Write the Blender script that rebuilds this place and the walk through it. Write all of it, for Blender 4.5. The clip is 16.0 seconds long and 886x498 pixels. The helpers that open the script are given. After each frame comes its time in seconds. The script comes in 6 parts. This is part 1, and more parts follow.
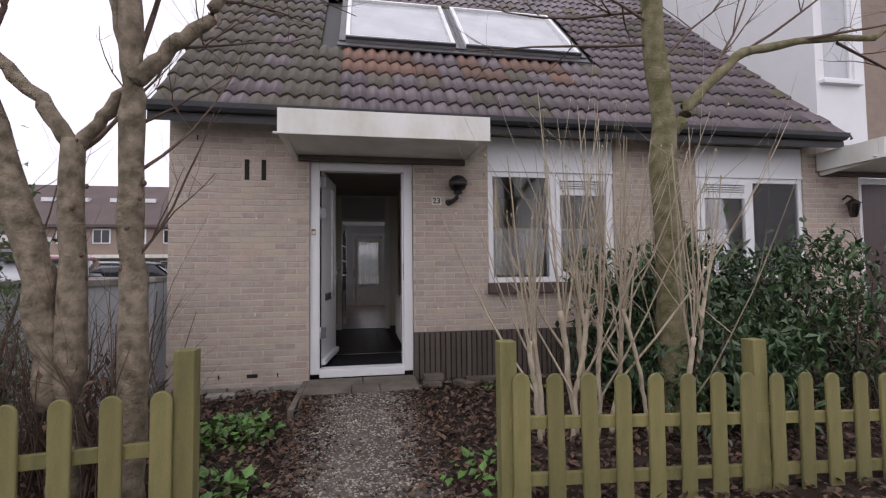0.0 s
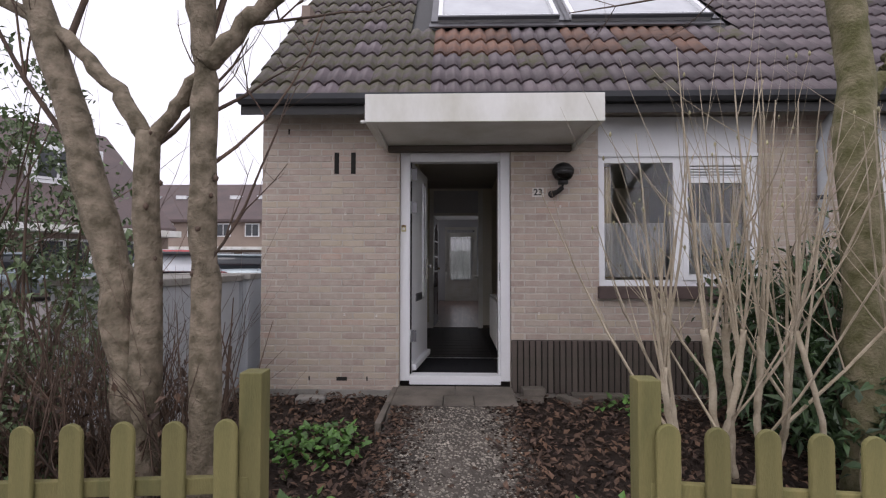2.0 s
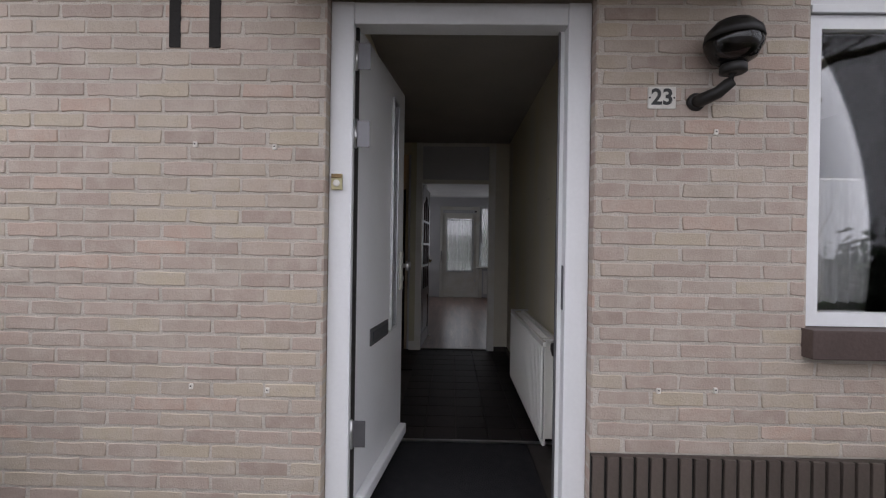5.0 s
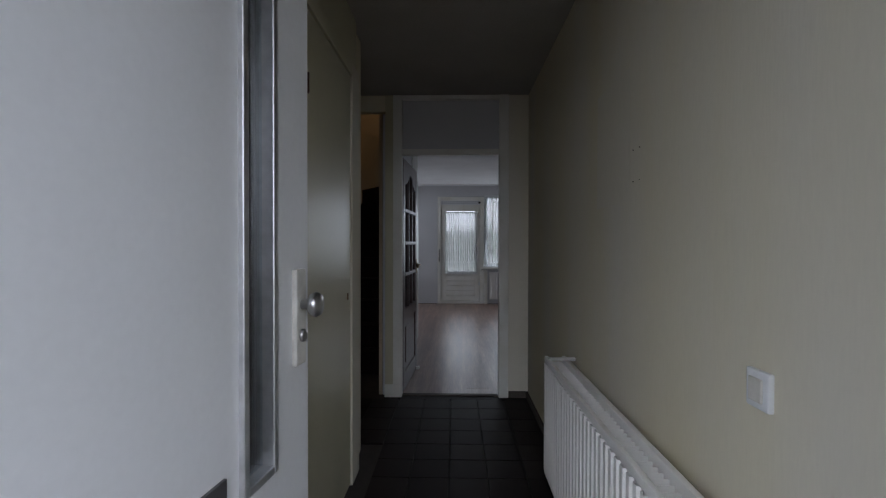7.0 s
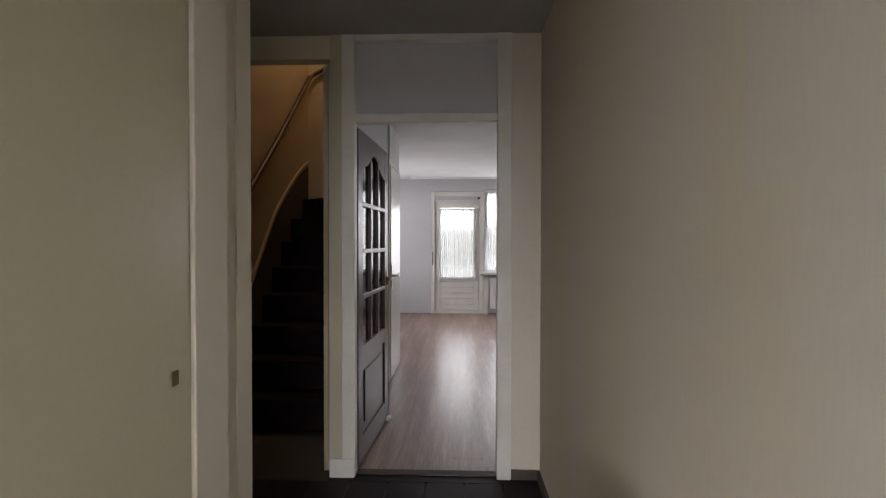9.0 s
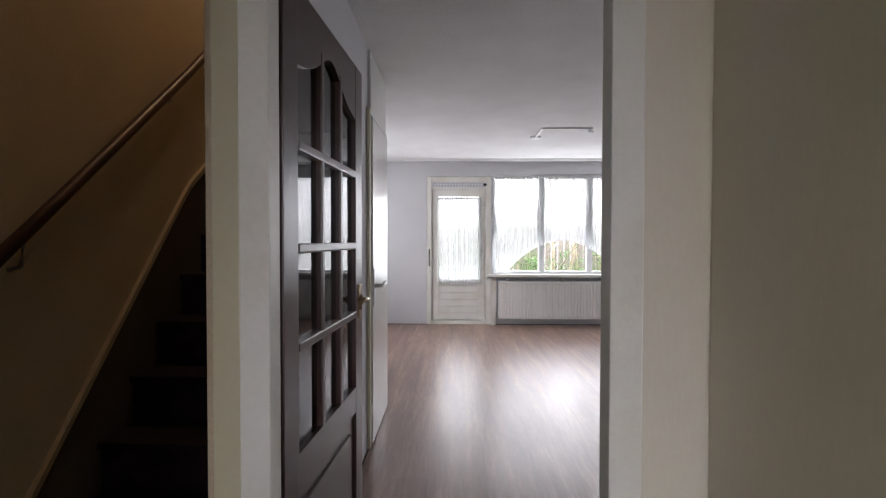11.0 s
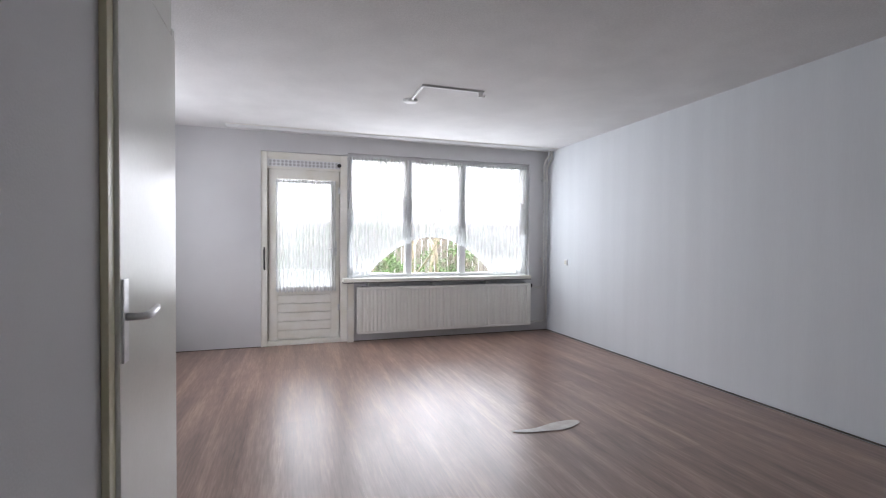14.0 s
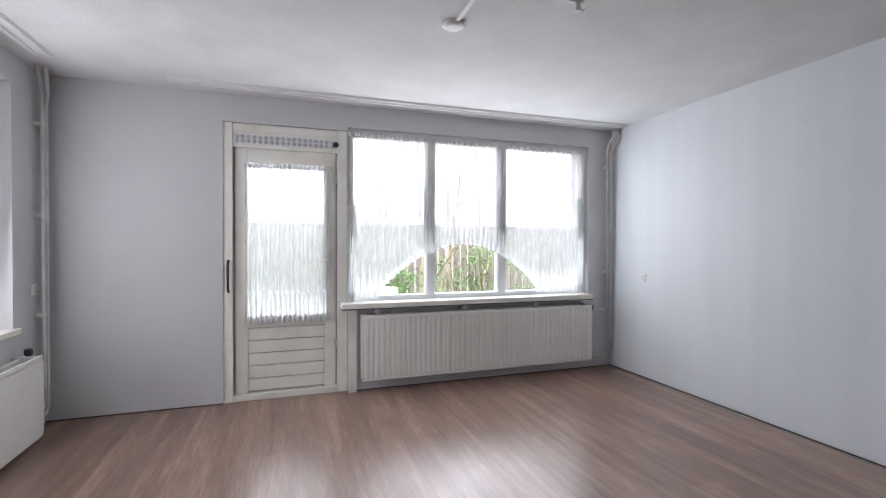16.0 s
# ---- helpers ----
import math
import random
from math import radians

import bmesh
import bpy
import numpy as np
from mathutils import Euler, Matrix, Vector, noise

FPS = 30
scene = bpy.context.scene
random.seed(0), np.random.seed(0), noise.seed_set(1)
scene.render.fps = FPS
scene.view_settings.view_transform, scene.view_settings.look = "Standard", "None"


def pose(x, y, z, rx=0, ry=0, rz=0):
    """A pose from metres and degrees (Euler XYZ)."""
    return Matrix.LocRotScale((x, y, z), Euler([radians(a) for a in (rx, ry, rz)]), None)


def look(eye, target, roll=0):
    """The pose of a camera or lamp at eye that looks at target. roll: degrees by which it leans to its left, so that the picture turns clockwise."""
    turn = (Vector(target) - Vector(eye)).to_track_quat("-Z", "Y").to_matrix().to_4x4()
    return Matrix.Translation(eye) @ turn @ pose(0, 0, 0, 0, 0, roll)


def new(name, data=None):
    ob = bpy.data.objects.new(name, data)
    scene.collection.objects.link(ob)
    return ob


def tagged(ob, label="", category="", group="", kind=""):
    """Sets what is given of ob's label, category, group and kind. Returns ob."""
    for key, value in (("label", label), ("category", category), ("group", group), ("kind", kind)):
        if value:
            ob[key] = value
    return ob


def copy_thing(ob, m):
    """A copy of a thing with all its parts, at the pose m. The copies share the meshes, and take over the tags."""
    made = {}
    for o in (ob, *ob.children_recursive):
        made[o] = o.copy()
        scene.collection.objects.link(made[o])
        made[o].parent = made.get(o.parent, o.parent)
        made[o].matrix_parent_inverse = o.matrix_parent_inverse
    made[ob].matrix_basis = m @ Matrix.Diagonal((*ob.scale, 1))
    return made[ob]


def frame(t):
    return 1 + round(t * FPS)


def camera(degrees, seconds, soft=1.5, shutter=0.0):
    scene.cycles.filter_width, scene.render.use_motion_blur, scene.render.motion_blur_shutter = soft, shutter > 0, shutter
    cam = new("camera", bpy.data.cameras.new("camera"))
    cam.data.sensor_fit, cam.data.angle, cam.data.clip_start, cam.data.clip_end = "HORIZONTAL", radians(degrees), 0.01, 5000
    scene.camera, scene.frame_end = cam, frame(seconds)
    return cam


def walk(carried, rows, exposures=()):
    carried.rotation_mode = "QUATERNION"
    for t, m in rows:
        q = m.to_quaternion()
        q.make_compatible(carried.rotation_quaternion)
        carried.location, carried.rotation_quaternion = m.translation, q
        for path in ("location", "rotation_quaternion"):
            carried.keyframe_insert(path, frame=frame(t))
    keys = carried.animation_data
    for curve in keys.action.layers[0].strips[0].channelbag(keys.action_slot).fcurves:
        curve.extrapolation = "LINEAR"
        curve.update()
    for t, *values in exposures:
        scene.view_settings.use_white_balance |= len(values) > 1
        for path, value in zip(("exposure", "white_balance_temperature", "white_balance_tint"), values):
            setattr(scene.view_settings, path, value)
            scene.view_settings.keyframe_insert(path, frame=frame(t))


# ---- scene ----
cam = camera(87.8, 16.0, soft=1.2)
PATH = [
    (0, (0.011, -4.89, 1.02), (0.352, -2.922, 1.112), -0.6),
    (0.5, (0.028, -4.889, 1.014), (0.176, -2.896, 1.106), -0.3),
    (1, (0.063, -4.853, 1.01), (0.106, -2.856, 1.097), -0.1),
    (1.5, (0.072, -4.705, 1.029), (0.042, -2.706, 1.107), -0.0),
    (2, (0.002, -4.416, 1.09), (-0.051, -2.418, 1.152), 0.1),
    (2.5, (-0.023, -4.069, 1.113), (-0.087, -2.07, 1.166), 0.1),
    (3, (-0.015, -3.655, 1.147), (-0.079, -1.656, 1.192), -0.0),
    (3.2, (-0.039, -3.5, 1.141), (-0.098, -1.502, 1.181), 0.0),
    (5.3, (-0.017, -1.577, 1.177), (-0.053, 0.423, 1.166), 0.9),
    (5.5, (0.005, -1.396, 1.189), (-0.033, 0.604, 1.173), 0.8),
    (5.8, (0.02, -1.159, 1.211), (-0.023, 0.841, 1.184), 0.8),
    (6, (0.011, -0.985, 1.196), (-0.027, 1.015, 1.176), 0.7),
    (6.5, (0.004, -0.594, 1.21), (-0.046, 1.406, 1.19), -0.2),
    (7, (0.05, -0.218, 1.2), (-0.002, 1.781, 1.178), 0.1),
    (7.5, (0.095, 0.067, 1.215), (0.036, 2.066, 1.189), 0.3),
    (8, (0.106, 0.35, 1.229), (0.043, 2.349, 1.203), 0.2),
    (8.5, (0.138, 0.61, 1.279), (0.074, 2.609, 1.248), 0.1),
    (9, (0.188, 0.937, 1.262), (0.12, 2.936, 1.231), 0.1),
    (9.2, (0.2, 1.049, 1.256), (0.127, 3.048, 1.226), 0.1),
    (11.3, (0.029, 2.552, 1.225), (0.0, 4.551, 1.184), 0.1),
    (11.5, (0.031, 2.675, 1.22), (-0.056, 4.673, 1.194), 0.2),
    (11.7, (0.026, 2.783, 1.217), (-0.065, 4.781, 1.195), 0.1),
    (12, (0.021, 2.963, 1.219), (-0.07, 4.96, 1.193), 0.1),
    (12.5, (-0.023, 3.204, 1.21), (-0.058, 5.204, 1.185), 0.1),
    (13, (-0.074, 3.369, 1.189), (0.145, 5.357, 1.165), 0.3),
    (13.5, (-0.075, 3.475, 1.166), (0.444, 5.406, 1.142), 0.3),
    (14, (0.015, 3.633, 1.166), (0.641, 5.532, 1.134), 0.3),
    (14.5, (0.124, 3.885, 1.159), (0.751, 5.784, 1.133), 0.3),
    (15, (0.148, 4.268, 1.157), (0.778, 6.167, 1.14), 0.2),
    (15.5, (0.181, 4.714, 1.176), (0.811, 6.612, 1.157), 0.1),
    (16, (0.143, 5.185, 1.221), (0.793, 7.076, 1.199), 0.1),
]
walk(cam, [(t, look(eye, target, roll)) for t, eye, target, roll in PATH],
     [(0, -0.8, 6500, 20), (3.2, -0.6, 6400, 18), (5.5, -0.4, 6300, 14), (6.5, -0.1, 6000, 9), (7.0, 0.45, 5900, 12), (8.0, 0.98, 6300, 15), (9.2, 2.15, 6700, 17), (11.4, 2.4, 6400, 16), (12.5, 2.45, 6350, 16), (14.0, 2.35, 6350, 15), (16.0, 2.17, 6350, 15)])

# ---- world and light ----
world = bpy.data.worlds.new("overcast_world")
scene.world = world
world.use_nodes = True
_wt = world.node_tree
_bg = _wt.nodes["Background"]
_sky = _wt.nodes.new("ShaderNodeTexSky")
_sky.sky_type = "NISHITA"
_sky.sun_disc = False
_sky.sun_elevation = radians(38)
_sky.sun_rotation = radians(200)
_sky.air_density, _sky.dust_density = 1.0, 6.0
_hs = _wt.nodes.new("ShaderNodeHueSaturation")
_hs.inputs["Saturation"].default_value = 0.12
_hs.inputs["Value"].default_value = 1.0
_wt.links.new(_sky.outputs[0], _hs.inputs["Color"])
_mx = _wt.nodes.new("ShaderNodeMix")
_mx.data_type = "RGBA"
_mx.inputs[0].default_value = 0.75
_wt.links.new(_hs.outputs[0], _mx.inputs[6])
_mx.inputs[7].default_value = (18.0, 18.4, 19.6, 1)
_wt.links.new(_mx.outputs[2], _bg.inputs[0])
_bg.inputs[1].default_value = 0.13

sun_data = bpy.data.lights.new("sun", "SUN")
sun_data.energy, sun_data.angle, sun_data.color = 0.85, radians(25), (1.0, 0.97, 0.93)
sun = new("sun", sun_data)
sun.matrix_world = look((-3, -4, 12), (0, 0, 0))

# daylight that comes in through the rear windows and the glazed garden door
def window_light(name, eye, target, w, h, watts):
    data = bpy.data.lights.new(name, "AREA")
    data.shape, data.size, data.size_y, data.energy = "RECTANGLE", w, h, watts
    data.color = (0.93, 0.97, 1.0)
    ob = new(name, data)
    ob.matrix_world = look(eye, target)
    return ob

window_light("window_daylight", (1.8, 9.022, 1.46), (1.8, 5, 1.2), 2.3, 1.4, 6.0)
window_light("garden_door_daylight", (0.18, 9.022, 1.25), (0.18, 5, 1.0), 0.6, 1.2, 1.4)
window_light("side_window_daylight", (-1.412, 7.77, 1.45), (1, 7.77, 1.2), 1.6, 1.4, 3.2)

# ---- materials ----
def principled(name):
    m = bpy.data.materials.new(name)
    m.use_nodes = True
    return m, m.node_tree, m.node_tree.nodes["Principled BSDF"]


def surface(name, base, second=None, rough=0.6, scale=6.0, fine=80.0, bump=0.15, metal=0.0, vary=0.0, island=0.0, stretch=(1, 1, 1), spec=0.5, patch=0.5):
    """Two-scale noise between two colours with fine relief; vary: per object, island: per loose piece."""
    m, nt, p = principled(name)
    second = second or tuple(c * 0.78 for c in base)
    tc = nt.nodes.new("ShaderNodeTexCoord")
    mp = nt.nodes.new("ShaderNodeMapping")
    mp.inputs["Scale"].default_value = stretch
    nt.links.new(tc.outputs["Object"], mp.inputs[0])
    n1 = nt.nodes.new("ShaderNodeTexNoise")
    n1.inputs["Scale"].default_value, n1.inputs["Detail"].default_value = scale, 5
    n2 = nt.nodes.new("ShaderNodeTexNoise")
    n2.inputs["Scale"].default_value, n2.inputs["Detail"].default_value = fine, 3
    for n in (n1, n2):
        nt.links.new(mp.outputs[0], n.inputs["Vector"])
    ramp = nt.nodes.new("ShaderNodeMapRange")
    ramp.inputs[1].default_value, ramp.inputs[2].default_value = patch - 0.17, patch + 0.17
    nt.links.new(n1.outputs[0], ramp.inputs[0])
    mix = nt.nodes.new("ShaderNodeMix")
    mix.data_type = "RGBA"
    mix.inputs[6].default_value, mix.inputs[7].default_value = (*second, 1), (*base, 1)
    nt.links.new(ramp.outputs[0], mix.inputs[0])
    val = nt.nodes.new("ShaderNodeMapRange")
    grain = 0.04 if bump < 0.13 else 0.18
    val.inputs[3].default_value, val.inputs[4].default_value = 1 - grain, 1 + grain
    nt.links.new(n2.outputs[0], val.inputs[0])
    factor = val.outputs[0]
    for amount, node, out in ((vary, "ShaderNodeObjectInfo", "Random"), (island, "ShaderNodeNewGeometry", "Random Per Island")):
        if amount:
            src = nt.nodes.new(node)
            mr = nt.nodes.new("ShaderNodeMapRange")
            mr.inputs[3].default_value, mr.inputs[4].default_value = 1 - amount, 1 + amount
            nt.links.new(src.outputs[out], mr.inputs[0])
            mu = nt.nodes.new("ShaderNodeMath")
            mu.operation = "MULTIPLY"
            nt.links.new(factor, mu.inputs[0])
            nt.links.new(mr.outputs[0], mu.inputs[1])
            factor = mu.outputs[0]
    sc = nt.nodes.new("ShaderNodeVectorMath")
    sc.operation = "SCALE"
    nt.links.new(mix.outputs[2], sc.inputs[0])
    nt.links.new(factor, sc.inputs["Scale"])
    nt.links.new(sc.outputs[0], p.inputs["Base Color"])
    rr = nt.nodes.new("ShaderNodeMapRange")
    rr.inputs[3].default_value, rr.inputs[4].default_value = max(rough - 0.03, 0.02), min(rough + 0.03, 1)
    nt.links.new(n1.outputs[0], rr.inputs[0])
    nt.links.new(rr.outputs[0], p.inputs["Roughness"])
    p.inputs["Metallic"].default_value = metal
    p.inputs["Specular IOR Level"].default_value = spec
    if bump:
        b = nt.nodes.new("ShaderNodeBump")
        b.inputs["Strength"].default_value, b.inputs["Distance"].default_value = bump, 0.01
        nt.links.new(n2.outputs[0], b.inputs["Height"])
        nt.links.new(b.outputs[0], p.inputs["Normal"])
    return m


def glass(name, tint=(1, 1, 1), ior=1.5):
    m = bpy.data.materials.new(name)
    m.use_nodes = True
    nt = m.node_tree
    nt.nodes.remove(nt.nodes["Principled BSDF"])
    out = nt.nodes["Material Output"]
    t, g, f, x = (nt.nodes.new(k) for k in ("ShaderNodeBsdfTransparent", "ShaderNodeBsdfGlossy", "ShaderNodeFresnel", "ShaderNodeMixShader"))
    t.inputs[0].default_value = (*tint, 1)
    g.inputs["Roughness"].default_value = 0.02
    f.inputs[0].default_value = ior
    nt.links.new(f.outputs[0], x.inputs[0])
    nt.links.new(t.outputs[0], x.inputs[1])
    nt.links.new(g.outputs[0], x.inputs[2])
    nt.links.new(x.outputs[0], out.inputs[0])
    return m


def sheer(name, clear=0.35, through_light=0.6):
    m = bpy.data.materials.new(name)
    m.use_nodes = True
    nt = m.node_tree
    nt.nodes.remove(nt.nodes["Principled BSDF"])
    out = nt.nodes["Material Output"]
    d, tl, tr, a, b = (nt.nodes.new(k) for k in ("ShaderNodeBsdfDiffuse", "ShaderNodeBsdfTranslucent", "ShaderNodeBsdfTransparent", "ShaderNodeMixShader", "ShaderNodeMixShader"))
    for n in (d, tl):
        n.inputs[0].default_value = (0.80, 0.815, 0.815, 1)
    tc = nt.nodes.new("ShaderNodeTexCoord")
    wv = nt.nodes.new("ShaderNodeTexNoise")
    wv.inputs["Scale"].default_value = 60
    mp = nt.nodes.new("ShaderNodeMapping")
    mp.inputs["Scale"].default_value = (1, 1, 0.15)
    nt.links.new(tc.outputs["Object"], mp.inputs[0])
    nt.links.new(mp.outputs[0], wv.inputs["Vector"])
    mr = nt.nodes.new("ShaderNodeMapRange")
    mr.inputs[1].default_value, mr.inputs[2].default_value = 0.3, 0.7
    mr.inputs[3].default_value, mr.inputs[4].default_value = clear - 0.12, clear + 0.12
    nt.links.new(wv.outputs[0], mr.inputs[0])
    a.inputs[0].default_value = through_light
    nt.links.new(d.outputs[0], a.inputs[1])
    nt.links.new(tl.outputs[0], a.inputs[2])
    nt.links.new(mr.outputs[0], b.inputs[0])
    nt.links.new(a.outputs[0], b.inputs[1])
    nt.links.new(tr.outputs[0], b.inputs[2])
    nt.links.new(b.outputs[0], out.inputs[0])
    return m


def laminate(name):
    """Long planks in brown tones along y with grain, satin."""
    m, nt, p = principled(name)
    mp = nt.nodes.new("ShaderNodeMapping")
    mp.inputs["Scale"].default_value = (15, 1.1, 1)
    geo = nt.nodes.new("ShaderNodeNewGeometry")
    lift = nt.nodes.new("ShaderNodeVectorMath")
    lift.inputs[1].default_value = (0.0, 0.0, 0.37)
    nt.links.new(geo.outputs["Position"], lift.inputs[0])
    nt.links.new(lift.outputs[0], mp.inputs[0])
    n1 = nt.nodes.new("ShaderNodeTexNoise")
    n1.inputs["Scale"].default_value, n1.inputs["Detail"].default_value = 1.0, 2
    n2 = nt.nodes.new("ShaderNodeTexNoise")
    n2.inputs["Scale"].default_value, n2.inputs["Detail"].default_value = 7.0, 2
    for n in (n1, n2):
        nt.links.new(mp.outputs[0], n.inputs["Vector"])
    ramp = nt.nodes.new("ShaderNodeValToRGB")
    e = ramp.color_ramp.elements
    e[0].position, e[0].color = 0.24, (0.10, 0.058, 0.046, 1)
    e[1].position, e[1].color = 0.78, (0.47, 0.325, 0.25, 1)
    e2 = e.new(0.52)
    e2.color = (0.26, 0.16, 0.122, 1)
    info = nt.nodes.new("ShaderNodeObjectInfo")
    add = nt.nodes.new("ShaderNodeMath")
    add.operation = "MULTIPLY_ADD"
    add.inputs[1].default_value, add.inputs[2].default_value = 0.09, -0.045
    ri = nt.nodes.new("ShaderNodeMath")
    ri.operation = "ADD"
    nt.links.new(geo.outputs["Random Per Island"], ri.inputs[0])
    nt.links.new(info.outputs["Random"], ri.inputs[1])
    fr = nt.nodes.new("ShaderNodeMath")
    fr.operation = "FRACT"
    nt.links.new(ri.outputs[0], fr.inputs[0])
    nt.links.new(fr.outputs[0], add.inputs[0])
    mixn = nt.nodes.new("ShaderNodeMath")
    mixn.operation = "MULTIPLY_ADD"
    mixn.inputs[1].default_value = 0.42
    nt.links.new(n2.outputs[0], mixn.inputs[0])
    half = nt.nodes.new("ShaderNodeMath")
    half.operation = "MULTIPLY"
    half.inputs[1].default_value = 0.58
    nt.links.new(n1.outputs[0], half.inputs[0])
    nt.links.new(half.outputs[0], mixn.inputs[2])
    s = nt.nodes.new("ShaderNodeMath")
    s.operation = "ADD"
    nt.links.new(mixn.outputs[0], s.inputs[0])
    nt.links.new(add.outputs[0], s.inputs[1])
    nt.links.new(s.outputs[0], ramp.inputs[0])
    nt.links.new(ramp.outputs[0], p.inputs["Base Color"])
    big = nt.nodes.new("ShaderNodeTexNoise")
    big.inputs["Scale"].default_value, big.inputs["Detail"].default_value = 1.6, 1
    nt.links.new(lift.outputs[0], big.inputs["Vector"])
    rr = nt.nodes.new("ShaderNodeMapRange")
    rr.inputs[1].default_value, rr.inputs[2].default_value = 0.35, 0.65
    rr.inputs[3].default_value, rr.inputs[4].default_value = 0.30, 0.325
    nt.links.new(big.outputs[0], rr.inputs[0])
    nt.links.new(rr.outputs[0], p.inputs["Roughness"])
    p.inputs["Specular IOR Level"].default_value = 1.0
    return m


def brickwork(name):
    """Weathered beige brick: pinkish, grey and straw pieces, blotched, with a sandy face."""
    m, nt, p = principled(name)
    geo = nt.nodes.new("ShaderNodeNewGeometry")
    info = nt.nodes.new("ShaderNodeObjectInfo")
    ri, fr = nt.nodes.new("ShaderNodeMath"), nt.nodes.new("ShaderNodeMath")
    ri.operation, fr.operation = "ADD", "FRACT"
    nt.links.new(geo.outputs["Random Per Island"], ri.inputs[0])
    nt.links.new(info.outputs["Random"], ri.inputs[1])
    nt.links.new(ri.outputs[0], fr.inputs[0])
    ramp = nt.nodes.new("ShaderNodeValToRGB")
    e = ramp.color_ramp.elements
    e[0].position, e[0].color = 0.0, (0.36, 0.285, 0.24, 1)
    e[1].position, e[1].color = 1.0, (0.47, 0.345, 0.275, 1)
    for pos, c in ((0.25, (0.43, 0.345, 0.29)), (0.5, (0.40, 0.335, 0.28)), (0.75, (0.47, 0.40, 0.305)), (0.9, (0.44, 0.36, 0.305))):
        e.new(pos).color = (*c, 1)
    nt.links.new(fr.outputs[0], ramp.inputs[0])
    blot, grain = nt.nodes.new("ShaderNodeTexNoise"), nt.nodes.new("ShaderNodeTexNoise")
    blot.inputs["Scale"].default_value, blot.inputs["Detail"].default_value = 14, 4
    grain.inputs["Scale"].default_value, grain.inputs["Detail"].default_value = 160, 3
    for n in (blot, grain):
        nt.links.new(geo.outputs["Position"], n.inputs["Vector"])
    lime = nt.nodes.new("ShaderNodeMix")
    lime.data_type = "RGBA"
    mr = nt.nodes.new("ShaderNodeMapRange")
    mr.inputs[1].default_value, mr.inputs[2].default_value, mr.inputs[4].default_value = 0.42, 0.75, 0.6
    nt.links.new(blot.outputs[0], mr.inputs[0])
    nt.links.new(mr.outputs[0], lime.inputs[0])
    nt.links.new(ramp.outputs[0], lime.inputs[6])
    lime.inputs[7].default_value = (0.50, 0.44, 0.38, 1)
    val = nt.nodes.new("ShaderNodeMapRange")
    val.inputs[3].default_value, val.inputs[4].default_value = 0.86, 1.14
    nt.links.new(grain.outputs[0], val.inputs[0])
    sc = nt.nodes.new("ShaderNodeVectorMath")
    sc.operation = "SCALE"
    nt.links.new(lime.outputs[2], sc.inputs[0])
    nt.links.new(val.outputs[0], sc.inputs["Scale"])
    nt.links.new(sc.outputs[0], p.inputs["Base Color"])
    p.inputs["Roughness"].default_value = 0.92
    b = nt.nodes.new("ShaderNodeBump")
    b.inputs["Strength"].default_value, b.inputs["Distance"].default_value = 0.5, 0.008
    nt.links.new(blot.outputs[0], b.inputs["Height"])
    b2 = nt.nodes.new("ShaderNodeBump")
    b2.inputs["Strength"].default_value, b2.inputs["Distance"].default_value = 0.5, 0.004
    nt.links.new(grain.outputs[0], b2.inputs["Height"])
    nt.links.new(b.outputs[0], b2.inputs["Normal"])
    nt.links.new(b2.outputs[0], p.inputs["Normal"])
    return m


